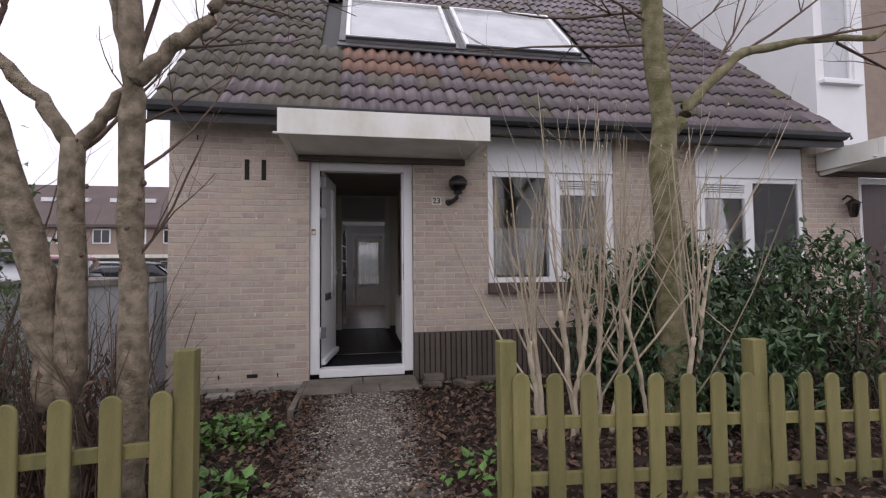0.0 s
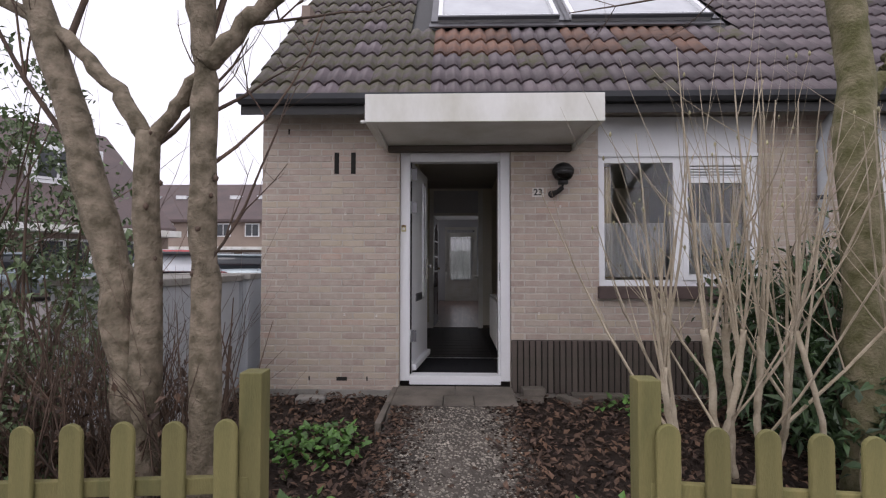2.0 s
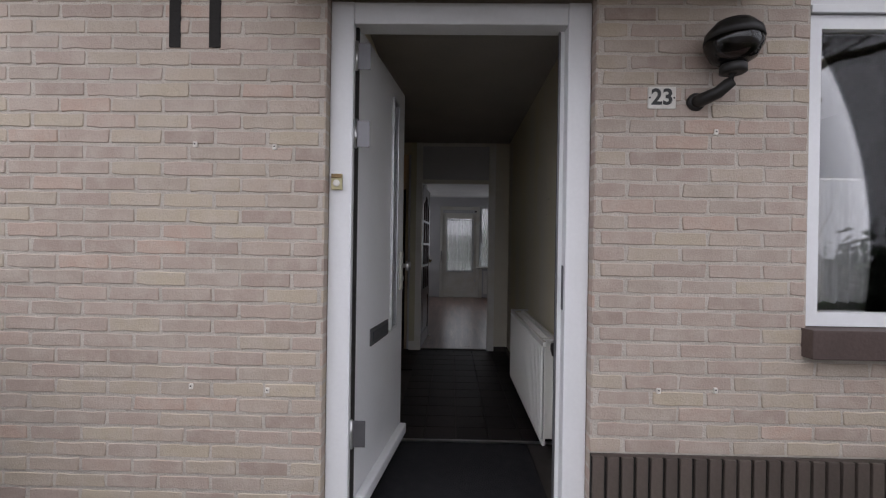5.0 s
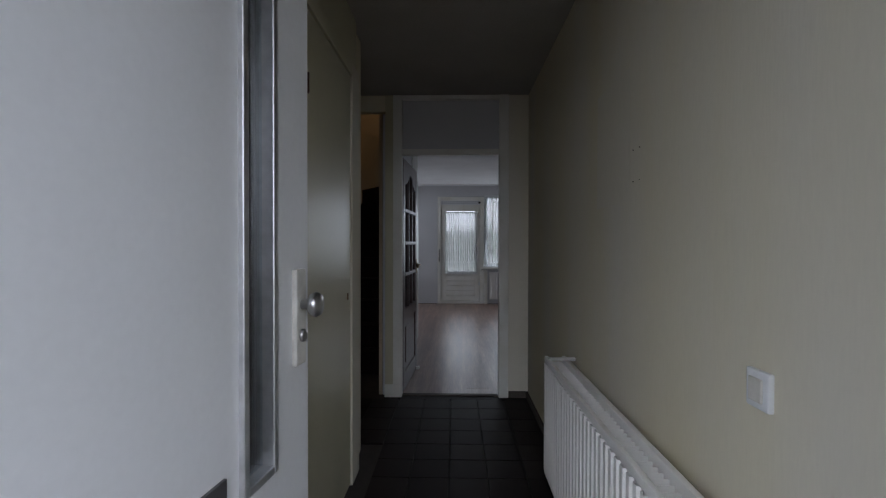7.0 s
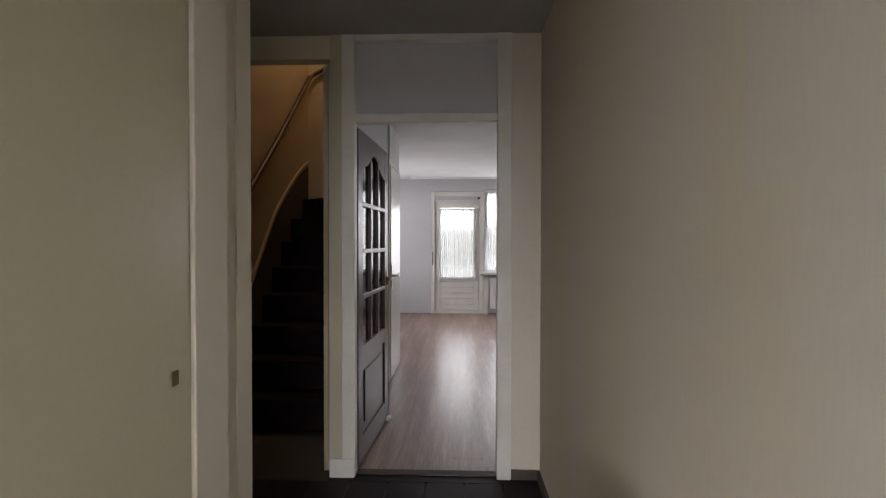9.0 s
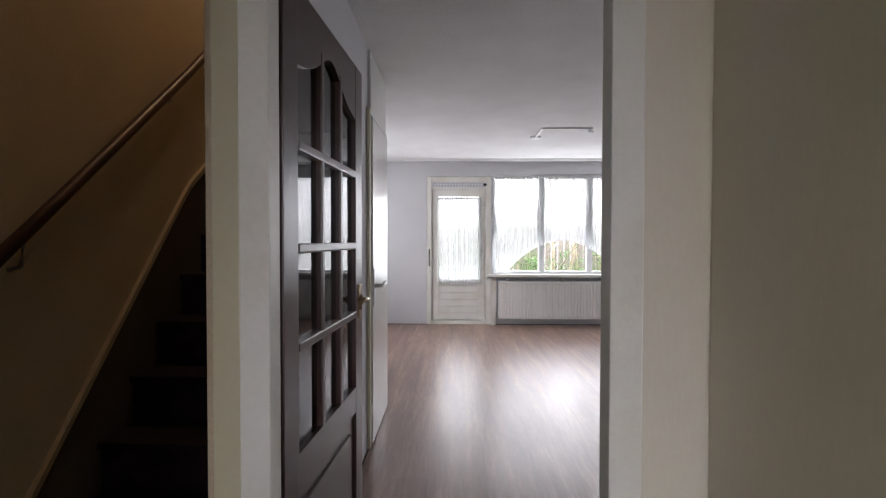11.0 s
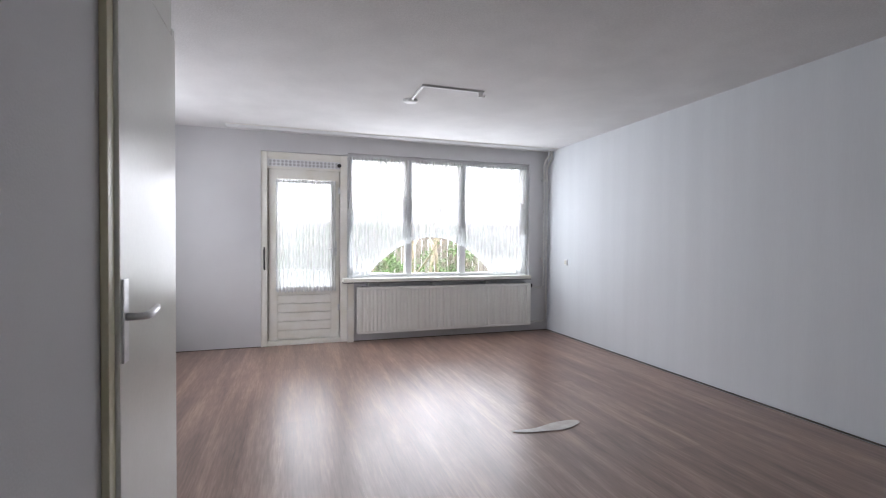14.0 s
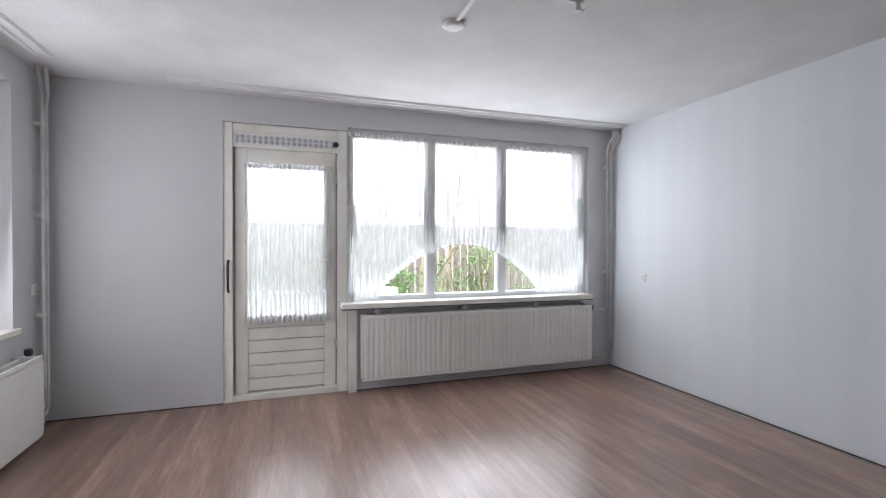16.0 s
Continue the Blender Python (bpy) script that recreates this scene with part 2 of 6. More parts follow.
M = {
    "brick": brickwork("brick"),
    "mortar": surface("mortar", (0.52, 0.475, 0.42), (0.44, 0.40, 0.35), 0.95, 9, 150, 0.5),
    "white_paint": surface("white_paint", (0.78, 0.79, 0.80), (0.74, 0.75, 0.755), 0.4, 3, 60, 0.015, patch=0.42),
    "canopy_paint": surface("canopy_paint", (0.74, 0.74, 0.70), (0.56, 0.55, 0.47), 0.55, 2.5, 40, 0.12, stretch=(1, 1, 0.5), patch=0.42),
    "cream_paint": surface("cream_paint", (0.58, 0.545, 0.385), (0.55, 0.52, 0.37), 0.33, 2, 60, 0.01),
    "white_door": surface("white_door", (0.74, 0.75, 0.71), (0.70, 0.71, 0.67), 0.25, 2, 60, 0.02),
    "old_white": surface("old_white", (0.80, 0.79, 0.74), (0.70, 0.67, 0.58), 0.5, 4, 60, 0.1, patch=0.4),
    "wallpaper_grey": surface("wallpaper_grey", (0.62, 0.62, 0.63), (0.57, 0.57, 0.585), 0.8, 1.4, 140, 0.08),
    "wallpaper_pale": surface("wallpaper_pale", (0.70, 0.735, 0.765), (0.665, 0.70, 0.73), 0.75, 2.2, 110, 0.08, stretch=(1, 3, 0.12)),
    "hall_wall": surface("hall_wall", (0.70, 0.66, 0.56), (0.70, 0.63, 0.42), 0.85, 0.55, 60, 0.05, stretch=(3, 3, 0.4), patch=0.46),
    "unfaded_paper": surface("unfaded_paper", (0.70, 0.66, 0.555), (0.69, 0.645, 0.53), 0.85, 1.5, 60, 0.05, stretch=(3, 3, 0.4)),
    # Tan base takes in some lamp warmth and the stairwell's shade.
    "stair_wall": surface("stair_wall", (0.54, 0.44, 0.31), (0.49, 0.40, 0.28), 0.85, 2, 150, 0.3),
    "ceiling": surface("ceiling", (0.72, 0.72, 0.72), (0.66, 0.66, 0.66), 0.9, 3, 120, 0.3),
    # Hall's dimness is put into this darker grey, which also cuts bounced light.
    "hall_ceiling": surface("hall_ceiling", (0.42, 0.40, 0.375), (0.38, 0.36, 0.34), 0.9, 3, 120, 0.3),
    "laminate": laminate("laminate"),
    "hall_tile": surface("hall_tile", (0.022, 0.017, 0.016), (0.014, 0.011, 0.011), 0.5, 6, 90, 0.1, vary=0.25, island=0.25, spec=0.1),
    "grout": surface("grout", (0.06, 0.052, 0.048), None, 0.9, 9, 120, 0.2),
    "carpet": surface("carpet", (0.028, 0.019, 0.021), (0.018, 0.013, 0.015), 1.0, 10, 260, 0.6, spec=0.1),
    "door_mat": surface("door_mat", (0.03, 0.03, 0.033), None, 1.0, 20, 300, 0.8, spec=0.1),
    "mahogany": surface("mahogany", (0.06, 0.025, 0.021), (0.04, 0.017, 0.015), 0.32, 4, 50, 0.05, stretch=(6, 6, 0.6)),
    "rail_wood": surface("rail_wood", (0.09, 0.04, 0.024), (0.06, 0.028, 0.018), 0.4, 8, 60, 0.05),
    "radiator": surface("radiator", (0.84, 0.835, 0.80), (0.81, 0.80, 0.765), 0.35, 3, 60, 0.02),
    "pipe": surface("pipe", (0.74, 0.74, 0.72), None, 0.4, 6, 60, 0.03),
    "steel": surface("steel", (0.6, 0.6, 0.6), (0.5, 0.5, 0.5), 0.3, 20, 90, 0.03, metal=1.0),
    "zinc": surface("zinc", (0.2, 0.2, 0.21), None, 0.5, 6, 60, 0.05, metal=0.9),
    "aluminium": surface("aluminium", (0.72, 0.73, 0.74), None, 0.35, 20, 90, 0.03, metal=0.9),
    "brass": surface("brass", (0.24, 0.17, 0.085), (0.12, 0.085, 0.05), 0.35, 20, 90, 0.05, metal=1.0),
    "black": surface("black", (0.018, 0.017, 0.016), None, 0.5, 10, 90, 0.1),
    "dark_gap": surface("dark_gap", (0.02, 0.018, 0.016), None, 0.95, 10, 90, 0.2),
    "brown_board": surface("brown_board", (0.10, 0.075, 0.065), (0.075, 0.065, 0.05), 0.75, 5, 70, 0.2, vary=0.2),
    "gutter": surface("gutter", (0.055, 0.058, 0.065), None, 0.5, 5, 60, 0.1),
    "soffit": surface("soffit", (0.16, 0.15, 0.14), None, 0.7, 5, 60, 0.1),
    "sill": surface("sill", (0.10, 0.07, 0.062), None, 0.6, 8, 70, 0.2),
    "tile": surface("tile", (0.135, 0.103, 0.112), (0.085, 0.068, 0.074), 0.36, 4, 60, 0.3, vary=0.28, island=0.28),
    "rust_tile": surface("rust_tile", (0.20, 0.095, 0.055), (0.11, 0.07, 0.058), 0.5, 4, 60, 0.3, vary=0.25, island=0.25),
    "moss_tile": surface("moss_tile", (0.12, 0.097, 0.10), (0.085, 0.085, 0.032), 0.6, 9, 70, 0.5, vary=0.2, island=0.2, patch=0.49),
    "soil": surface("soil", (0.042, 0.030, 0.023), (0.022, 0.016, 0.013), 0.98, 6, 60, 1.0, spec=0.2),
    "street": surface("street", (0.17, 0.155, 0.145), (0.13, 0.12, 0.115), 0.9, 1.2, 30, 0.4),
    "path": surface("path", (0.10, 0.085, 0.07), (0.04, 0.034, 0.028), 0.9, 3.2, 75, 0.9, patch=0.5),
    "flagstone": surface("flagstone", (0.17, 0.145, 0.12), (0.085, 0.075, 0.06), 0.85, 4, 90, 0.5),
    "pebble": surface("pebble", (0.25, 0.225, 0.185), (0.13, 0.115, 0.095), 0.8, 9, 90, 0.2, island=0.5),
    "fence": surface("fence", (0.225, 0.195, 0.075), (0.13, 0.125, 0.045), 0.85, 4, 90, 0.35, vary=0.15, stretch=(3, 3, 0.5)),
    "bark": surface("bark", (0.27, 0.22, 0.16), (0.09, 0.075, 0.045), 0.9, 16, 70, 1.0),
    "mossy_bark": surface("mossy_bark", (0.24, 0.21, 0.13), (0.10, 0.10, 0.038), 0.95, 12, 70, 1.0),
    "twig": surface("twig", (0.45, 0.385, 0.29), (0.31, 0.26, 0.18), 0.85, 10, 80, 0.2, island=0.2),
    "brown_twig": surface("brown_twig", (0.13, 0.085, 0.06), (0.08, 0.055, 0.04), 0.85, 10, 80, 0.2, island=0.3),
    "laurel": surface("laurel", (0.055, 0.10, 0.035), (0.03, 0.06, 0.025), 0.4, 5, 60, 0.1, island=0.45),
    "leaf": surface("leaf", (0.15, 0.205, 0.095), (0.09, 0.14, 0.06), 0.5, 5, 60, 0.1, island=0.45),
    "bright_leaf": surface("bright_leaf", (0.09, 0.20, 0.035), (0.06, 0.13, 0.03), 0.5, 5, 60, 0.1, island=0.35),
    "dead_leaf": surface("dead_leaf", (0.12, 0.068, 0.04), (0.05, 0.032, 0.025), 0.85, 9, 60, 0.2, island=0.6),
    "bud": surface("bud", (0.36, 0.33, 0.19), None, 0.7, 9, 60, 0.1, island=0.3),
    "storage": surface("storage", (0.47, 0.49, 0.51), (0.41, 0.43, 0.44), 0.6, 3, 60, 0.1),
    "concrete": surface("concrete", (0.30, 0.285, 0.26), (0.20, 0.19, 0.165), 0.9, 4, 70, 0.4),
    "far_brick": surface("far_brick", (0.30, 0.235, 0.195), (0.25, 0.195, 0.16), 0.9, 1, 12, 0.3),
    "far_roof": surface("far_roof", (0.115, 0.082, 0.078), (0.085, 0.064, 0.062), 0.7, 0.8, 9, 0.6),
    "far_blue": surface("far_blue", (0.09, 0.13, 0.15), None, 0.6, 2, 20, 0.1),
    "car_red": surface("car_red", (0.33, 0.025, 0.025), None, 0.2, 2, 20, 0.0),
    "car_grey": surface("car_grey", (0.26, 0.31, 0.33), None, 0.2, 2, 20, 0.0, metal=0.4),
    "car_white": surface("car_white", (0.75, 0.76, 0.77), None, 0.2, 2, 20, 0.0),
    "car_glass": surface("car_glass", (0.03, 0.035, 0.04), None, 0.08, 2, 20, 0.0),
    "tyre": surface("tyre", (0.02, 0.02, 0.02), None, 0.9, 9, 60, 0.2),
    "plate": surface("plate", (0.72, 0.70, 0.64), None, 0.35, 20, 90, 0.02),
    "bell": surface("bell", (0.52, 0.47, 0.26), None, 0.4, 20, 90, 0.02),
    "plug": surface("plug", (0.75, 0.72, 0.66), None, 0.6, 20, 90, 0.02),
    # Whitish glue, lightened further for the window gleam on it.
    "chip": surface("chip", (0.66, 0.64, 0.61), (0.50, 0.46, 0.43), 0.35, 14, 90, 0.1),
    "shade_cloth": surface("shade_cloth", (0.55, 0.45, 0.25), None, 0.9, 9, 90, 0.2),
    # Dark base gives the room behind the glass its unlit look.
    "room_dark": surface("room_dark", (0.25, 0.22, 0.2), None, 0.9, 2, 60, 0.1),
    # Pale grey base holds the sky's reflection as colour, besides the real gloss.
    "skylight_glass": surface("skylight_glass", (0.5, 0.52, 0.54), None, 0.04, 2, 20, 0.0, spec=1.0),
    "glass": glass("glass"),
    "smoked_glass": glass("smoked_glass", (0.33, 0.30, 0.31), 1.62),
    "blue_glass": glass("blue_glass", (0.8, 0.88, 0.92)),
    "sheer": sheer("sheer", 0.13, 0.55),
    "lace": sheer("lace", 0.12),
    "gathered": sheer("gathered", 0.06, 0.35),
}
# ---- mesh helpers ----
def bm_box(bm, x0, x1, y0, y1, z0, z1, bevel=0.0):
    vs = [bm.verts.new(p) for p in ((x0, y0, z0), (x1, y0, z0), (x1, y1, z0), (x0, y1, z0), (x0, y0, z1), (x1, y0, z1), (x1, y1, z1), (x0, y1, z1))]
    fs = [bm.faces.new([vs[i] for i in f]) for f in ((3, 2, 1, 0), (4, 5, 6, 7), (0, 1, 5, 4), (1, 2, 6, 5), (2, 3, 7, 6), (3, 0, 4, 7))]
    if bevel:
        edges = {e for f in fs for e in f.edges}
        bmesh.ops.bevel(bm, geom=list(edges), offset=bevel, segments=2, affect="EDGES", profile=0.6)
    return vs


def boxes(*specs, bevel=0.0):
    bm = bmesh.new()
    for s in specs:
        bm_box(bm, *s, bevel=bevel)
    return bm


def tube(bm, pts, radii, sides=8, cap=True):
    """A tube through the points with a radius at each."""
    if not hasattr(radii, "__len__"):
        radii = [radii] * len(pts)
    pts = [Vector(p) for p in pts]
    rings = []
    up = Vector((0.13, 0.21, 0.97)).normalized()
    for i, p in enumerate(pts):
        d = (pts[min(i + 1, len(pts) - 1)] - pts[max(i - 1, 0)]).normalized()
        a = d.cross(up if abs(d.dot(up)) < 0.95 else Vector((1, 0, 0))).normalized()
        b = d.cross(a)
        rings.append([bm.verts.new(p + radii[i] * (math.cos(2 * math.pi * k / sides) * a + math.sin(2 * math.pi * k / sides) * b)) for k in range(sides)])
    for r0, r1 in zip(rings, rings[1:]):
        for k in range(sides):
            f = bm.faces.new((r0[k], r0[(k + 1) % sides], r1[(k + 1) % sides], r1[k]))
            f.smooth = True
    if cap:
        bm.faces.new(rings[0][::-1])
        bm.faces.new(rings[-1])
    return bm


def lathe(bm, profile, at=(0, 0, 0), sides=20, axis="z"):
    """Profile of (radius, height) turned about an axis."""
    rings = []
    for r, h in profile:
        ring = []
        for k in range(sides):
            c, s = r * math.cos(2 * math.pi * k / sides), r * math.sin(2 * math.pi * k / sides)
            q = {"z": (c, s, h), "y": (c, h, -s), "x": (h, c, s)}[axis]
            ring.append(bm.verts.new(Vector(at) + Vector(q)))
        rings.append(ring)
    for r0, r1 in zip(rings, rings[1:]):
        for k in range(sides):
            f = bm.faces.new((r0[k], r0[(k + 1) % sides], r1[(k + 1) % sides], r1[k]))
            f.smooth = True
    bm.faces.new(rings[0][::-1])
    bm.faces.new(rings[-1])
    return bm


def mesh_of(name, bm, material):
    bmesh.ops.recalc_face_normals(bm, faces=bm.faces)
    me = bpy.data.meshes.new(name)
    bm.to_mesh(me)
    bm.free()
    for mat in (material if isinstance(material, (list, tuple)) else [material]):
        me.materials.append(M[mat])
    return me


def part(name, bm, material, parent=None, label=""):
    """One mesh object, under a thing or part if given, in its local space."""
    ob = new(name, mesh_of(name, bm, material))
    ob.parent = parent
    if label:
        tagged(ob, label)
    return ob


def thing(name, label, category, m=None, group="", kind=""):
    ob = new(name)
    ob.empty_display_size = 0.1
    if m is not None:
        ob.matrix_world = m
    return tagged(ob, label, category, group, kind)


def struct(name, bm, material, label, category):
    return tagged(part(name, bm, material), label, category, kind="structure")


def no_shadow(ob):
    ob.visible_shadow = False
    return ob

def cells(u0, u1, v0, v1, holes):
    """Rectangles that fill a wall around its openings (u0, u1, v0, v1)."""
    us = sorted({u0, u1, *(min(max(h[i], u0), u1) for h in holes for i in (0, 1))})
    out = []
    for a, b in zip(us, us[1:]):
        mid = (a + b) / 2
        blocked = sorted((h[2], h[3]) for h in holes if h[0] < mid < h[1])
        z = v0
        for c, d in blocked:
            if c > z:
                out.append((a, b, z, c))
            z = max(z, d)
        if z < v1:
            out.append((a, b, z, v1))
    return out


def wall_along_x(name, x0, x1, y0, y1, z0, z1, holes, material, label):
    return struct(name, boxes(*[(a, b, y0, y1, c, d) for a, b, c, d in cells(x0, x1, z0, z1, holes)]), material, label, "wall")


def wall_along_y(name, y0, y1, x0, x1, z0, z1, holes, material, label):
    return struct(name, boxes(*[(x0, x1, a, b, c, d) for a, b, c, d in cells(y0, y1, z0, z1, holes)]), material, label, "wall")


# ---- large structure ----
CEIL = 2.36
DOOR = (-0.53, 0.53, -0.3, 2.17)
WIN1 = (1.355, 2.845, 0.765, 2.5)
WIN2 = (3.915, 5.405, 0.765, 2.5)
DOOR2 = (6.235, 7.285, -0.3, 2.17)

struct("ground", boxes((-150, 150, -120, 160, -0.6, -0.26)), "street", "grey paved street and open ground", "ground")
wall_front = wall_along_x("wall_front", -1.855, 8.6, -0.0485, 0.06, -0.3, 2.62, [DOOR, WIN1, WIN2, DOOR2], "mortar", "front wall of weathered beige brick")
wall_along_x("wall_front_inner", -1.40, 3.26, 0.064, 0.12, -0.02, 2.62, [(-0.53, 0.53, -0.3, 2.17), WIN1], "hall_wall", "plastered inside of the front wall")
wall_along_y("wall_side", -0.04, 9.33, -1.853, -1.40, -0.3, 2.62, [(6.9, 8.63, 0.70, 2.19)], "wallpaper_grey", "side wall with grey wallpaper inside")
wall_along_y("wall_party", 0.124, 9.03, 3.26, 3.46, -0.3, 2.62, [], "wallpaper_pale", "long party wall with pale blue-grey wallpaper")
wall_along_x("wall_back", -1.40, 3.46, 9.03, 9.33, -0.3, 2.62, [(-0.30, 0.635, -0.3, 2.15), (0.635, 2.985, 0.725, 2.18)], "wallpaper_grey", "rear wall with garden door and wide window")
wall_along_y("wall_hall_right", 0.124, 3.38, 0.62, 0.70, -0.02, CEIL, [], "hall_wall", "hall wall with yellowed textured wallpaper")
wall_along_y("wall_hall_left", 0.124, 2.43, -0.60, -0.50, -0.02, CEIL, [], "hall_wall", "short hall wall with yellowed wallpaper")
wall_along_x("wall_stair_front", -1.40, -0.60, 2.33, 2.43, -0.02, CEIL, [], "hall_wall", "return wall beside the stairs")
wall_along_x("wall_inner", -0.493, 3.26, 3.385, 3.46, -0.02, CEIL, [(-0.434, 0.465, -0.02, CEIL)], "hall_wall", "wall between hall and living room")
wall_along_x("wall_living_front", 0.62, 3.26, 3.464, 3.50, -0.02, CEIL, [], "wallpaper_grey", "papered wall beside the room door")
wall_along_y("wall_closet", 3.464, 5.78, -0.53, -0.45, -0.02, CEIL, [], "wallpaper_grey", "wall of the stair cupboard in the living room")
wall_along_x("wall_closet_end", -1.40, -0.53, 5.70, 5.78, -0.02, CEIL, [], "wallpaper_grey", "end wall of the stair cupboard")
struct("stair_lintel", boxes((-1.40, -0.497, 3.385, 3.46, 2.235, 2.60)), "hall_wall", "boxed floor edge above the stairs", "wall")
struct("wall_stair_side", boxes((-1.396, -1.38, 2.434, 5.696, -0.02, 5.0)), "stair_wall", "stair wall with tan wallpaper, darkened for the dim stairwell", "wall")
struct("wall_stair_inner", boxes((-0.56, -0.534, 3.464, 5.696, -0.02, CEIL), (-0.56, -0.50, 3.464, 5.696, CEIL + 0.22, 5.0)), "stair_wall", "inner stair wall with tan wallpaper, darkened for dimness", "wall")
struct("wall_stair_end", boxes((-1.38, -0.56, 5.68, 5.696, -0.02, 5.0)), "stair_wall", "landing wall with tan wallpaper, darkened for dimness", "wall")
struct("stair_roof", boxes((-1.45, -0.5, 3.3, 6.7, 5.0, 5.06)), "ceiling", "sloping-roof lining over the landing", "ceiling")
struct("floor", boxes((-1.40, 3.26, 0.12, 9.03, -0.14, -0.014)), "grout", "dark floor screed under the floor coverings", "floor")
struct("ceiling_hall", boxes((-0.50, 0.62, 0.12, 3.385, CEIL, CEIL + 0.2), (-1.40, -0.5, 2.43, 3.385, CEIL, CEIL + 0.2), (-1.40, -0.60, 0.12, 2.33, CEIL, CEIL + 0.2)), "hall_ceiling", "plain painted hall ceiling, grey darkened for the dim hall", "ceiling")
struct("ceiling_living", boxes((-0.45, 3.26, 3.46, 9.03, CEIL, CEIL + 0.2), (-1.40, -0.45, 5.70, 9.03, CEIL, CEIL + 0.2)), "ceiling", "white plastered living room ceiling", "ceiling")
struct("ceiling_kitchen", boxes((0.70, 3.26, 0.12, 3.385, CEIL, CEIL + 0.2)), "ceiling", "ceiling of the front room", "ceiling")
# Simple box behind window 2; its dark colour stands in for indoor shade.
struct("wall_neighbour_room", boxes((3.46, 8.6, 3.0, 3.1, -0.3, 2.6), (5.6, 5.7, 0.06, 3.0, -0.3, 2.6), (3.46, 5.6, 0.06, 3.0, -0.3, -0.05), (3.46, 5.6, 0.06, 3.0, 2.56, 2.6)), "room_dark", "plain stand-in walls of the neighbouring front room, coloured dark for dimness", "wall")

# roof: underlay in two slopes, tiles come last
EAVE_Y, EAVE_Z, SLOPE = -0.36, 2.56, radians(46)
def roof_prism():
    bm = bmesh.new()
    ridge_y = 4.5
    rz = EAVE_Z + (ridge_y - EAVE_Y) * math.tan(SLOPE)
    prof = [(EAVE_Y, EAVE_Z - 0.06), (ridge_y, rz - 0.06), (9.6, 2.56), (9.6, 2.48), (ridge_y, rz - 0.2), (EAVE_Y, EAVE_Z - 0.14)]
    a = [bm.verts.new((-1.93, y, z)) for y, z in prof]
    b = [bm.verts.new((5.66, y, z)) for y, z in prof]
    n = len(prof)
    for i in range(n):
        bm.faces.new((a[i], a[(i + 1) % n], b[(i + 1) % n], b[i]))
    for r in (a, b):
        for q in ((0, 1, 4, 5), (1, 2, 3, 4)):
            bm.faces.new([r[i] for i in q])
    return bm
roof = struct("roof", roof_prism(), "black", "steep roof with dark concrete pantiles", "roof")
struct("gable_wall", boxes((-1.853, -1.75, 0.3, 9.2, 2.62, 3.0), (-1.853, -1.75, 1.0, 8.4, 3.0, 4.2), (-1.853, -1.75, 2.3, 7.0, 4.2, 5.2)), "far_brick", "brick gable end", "wall")
soffit = struct("soffit", boxes((-1.90, 5.60, -0.30, -0.046, 2.535, 2.56)), "soffit", "dark boarded soffit", "trim")

def gutter():
    bm = bmesh.new()
    prof = [(-0.13, 0.085), (-0.12, 0.02), (-0.08, -0.02), (-0.03, -0.02), (0.0, 0.02), (0.0, 0.085), (-0.012, 0.085), (-0.012, 0.03), (-0.035, -0.005), (-0.075, -0.005), (-0.105, 0.03), (-0.115, 0.085)]
    a = [bm.verts.new((-1.93, -0.33 + y, 2.52 + 0.7 * z)) for y, z in prof]
    b = [bm.verts.new((5.64, -0.33 + y, 2.52 + 0.7 * z)) for y, z in prof]
    n = len(prof)
    for i in range(n):
        bm.faces.new((a[i], a[(i + 1) % n], b[(i + 1) % n], b[i]))
    bm.faces.new(a[::-1])
    bm.faces.new(b)
    return bm
struct("gutter", gutter(), "gutter", "dark metal gutter along the eaves", "gutter")

pipe_down = thing("downpipe", "dark grey rain downpipe on the brick pier", "downpipe", pose(3.38, -0.11, -0.2))
part("pipe", tube(bmesh.new(), [(0, 0, 0), (0, 0, 2.4), (0, -0.05, 2.55), (0, -0.22, 2.68)], 0.04, 10), "storage", pipe_down)
for z in (0.6, 1.9):
    part("bracket", lathe(bmesh.new(), [(0.046, -0.02), (0.05, -0.02), (0.05, 0.02), (0.046, 0.02)], (0, 0, z)), "gutter", pipe_down)

# ---- front door frame and leaf ----
door_frame = thing("front_door_frame", "white painted wooden front door frame with threshold", "door frame", pose(0, 0, -0.03), kind="structure")
part("jamb", boxes((-0.527, -0.433, 0, 0.10, 0, 2.19), bevel=0.006), "white_paint", door_frame)
part("jamb", boxes((0.433, 0.527, 0, 0.10, 0, 2.19), bevel=0.006), "white_paint", door_frame)
part("head", boxes((-0.433, 0.433, 0.002, 0.10, 2.10, 2.188), bevel=0.006), "white_paint", door_frame)
part("threshold", boxes((-0.433, 0.433, -0.03, 0.12, -0.03, 0.055), bevel=0.008), "white_paint", door_frame, "scuffed white threshold")
part("stop", boxes((0.418, 0.433, 0.06, 0.10, 0.055, 2.10)), "white_paint", door_frame)
part("weather_strip", boxes((0.41, 0.418, 0.065, 0.078, 0.055, 2.10)), "zinc", door_frame, "grey metal weather strip")
# Shade between jamb and leaf, drawn as a near-black strip.
part("gap_strip", boxes((-0.4335, -0.419, 0.036, 0.052, 0.055, 2.10)), "dark_gap", door_frame, "black strip for the shaded gap beside the leaf")
part("lock_plate", boxes((0.428, 0.4315, 0.02, 0.04, 0.95, 1.13)), "zinc", door_frame, "steel strike plate")
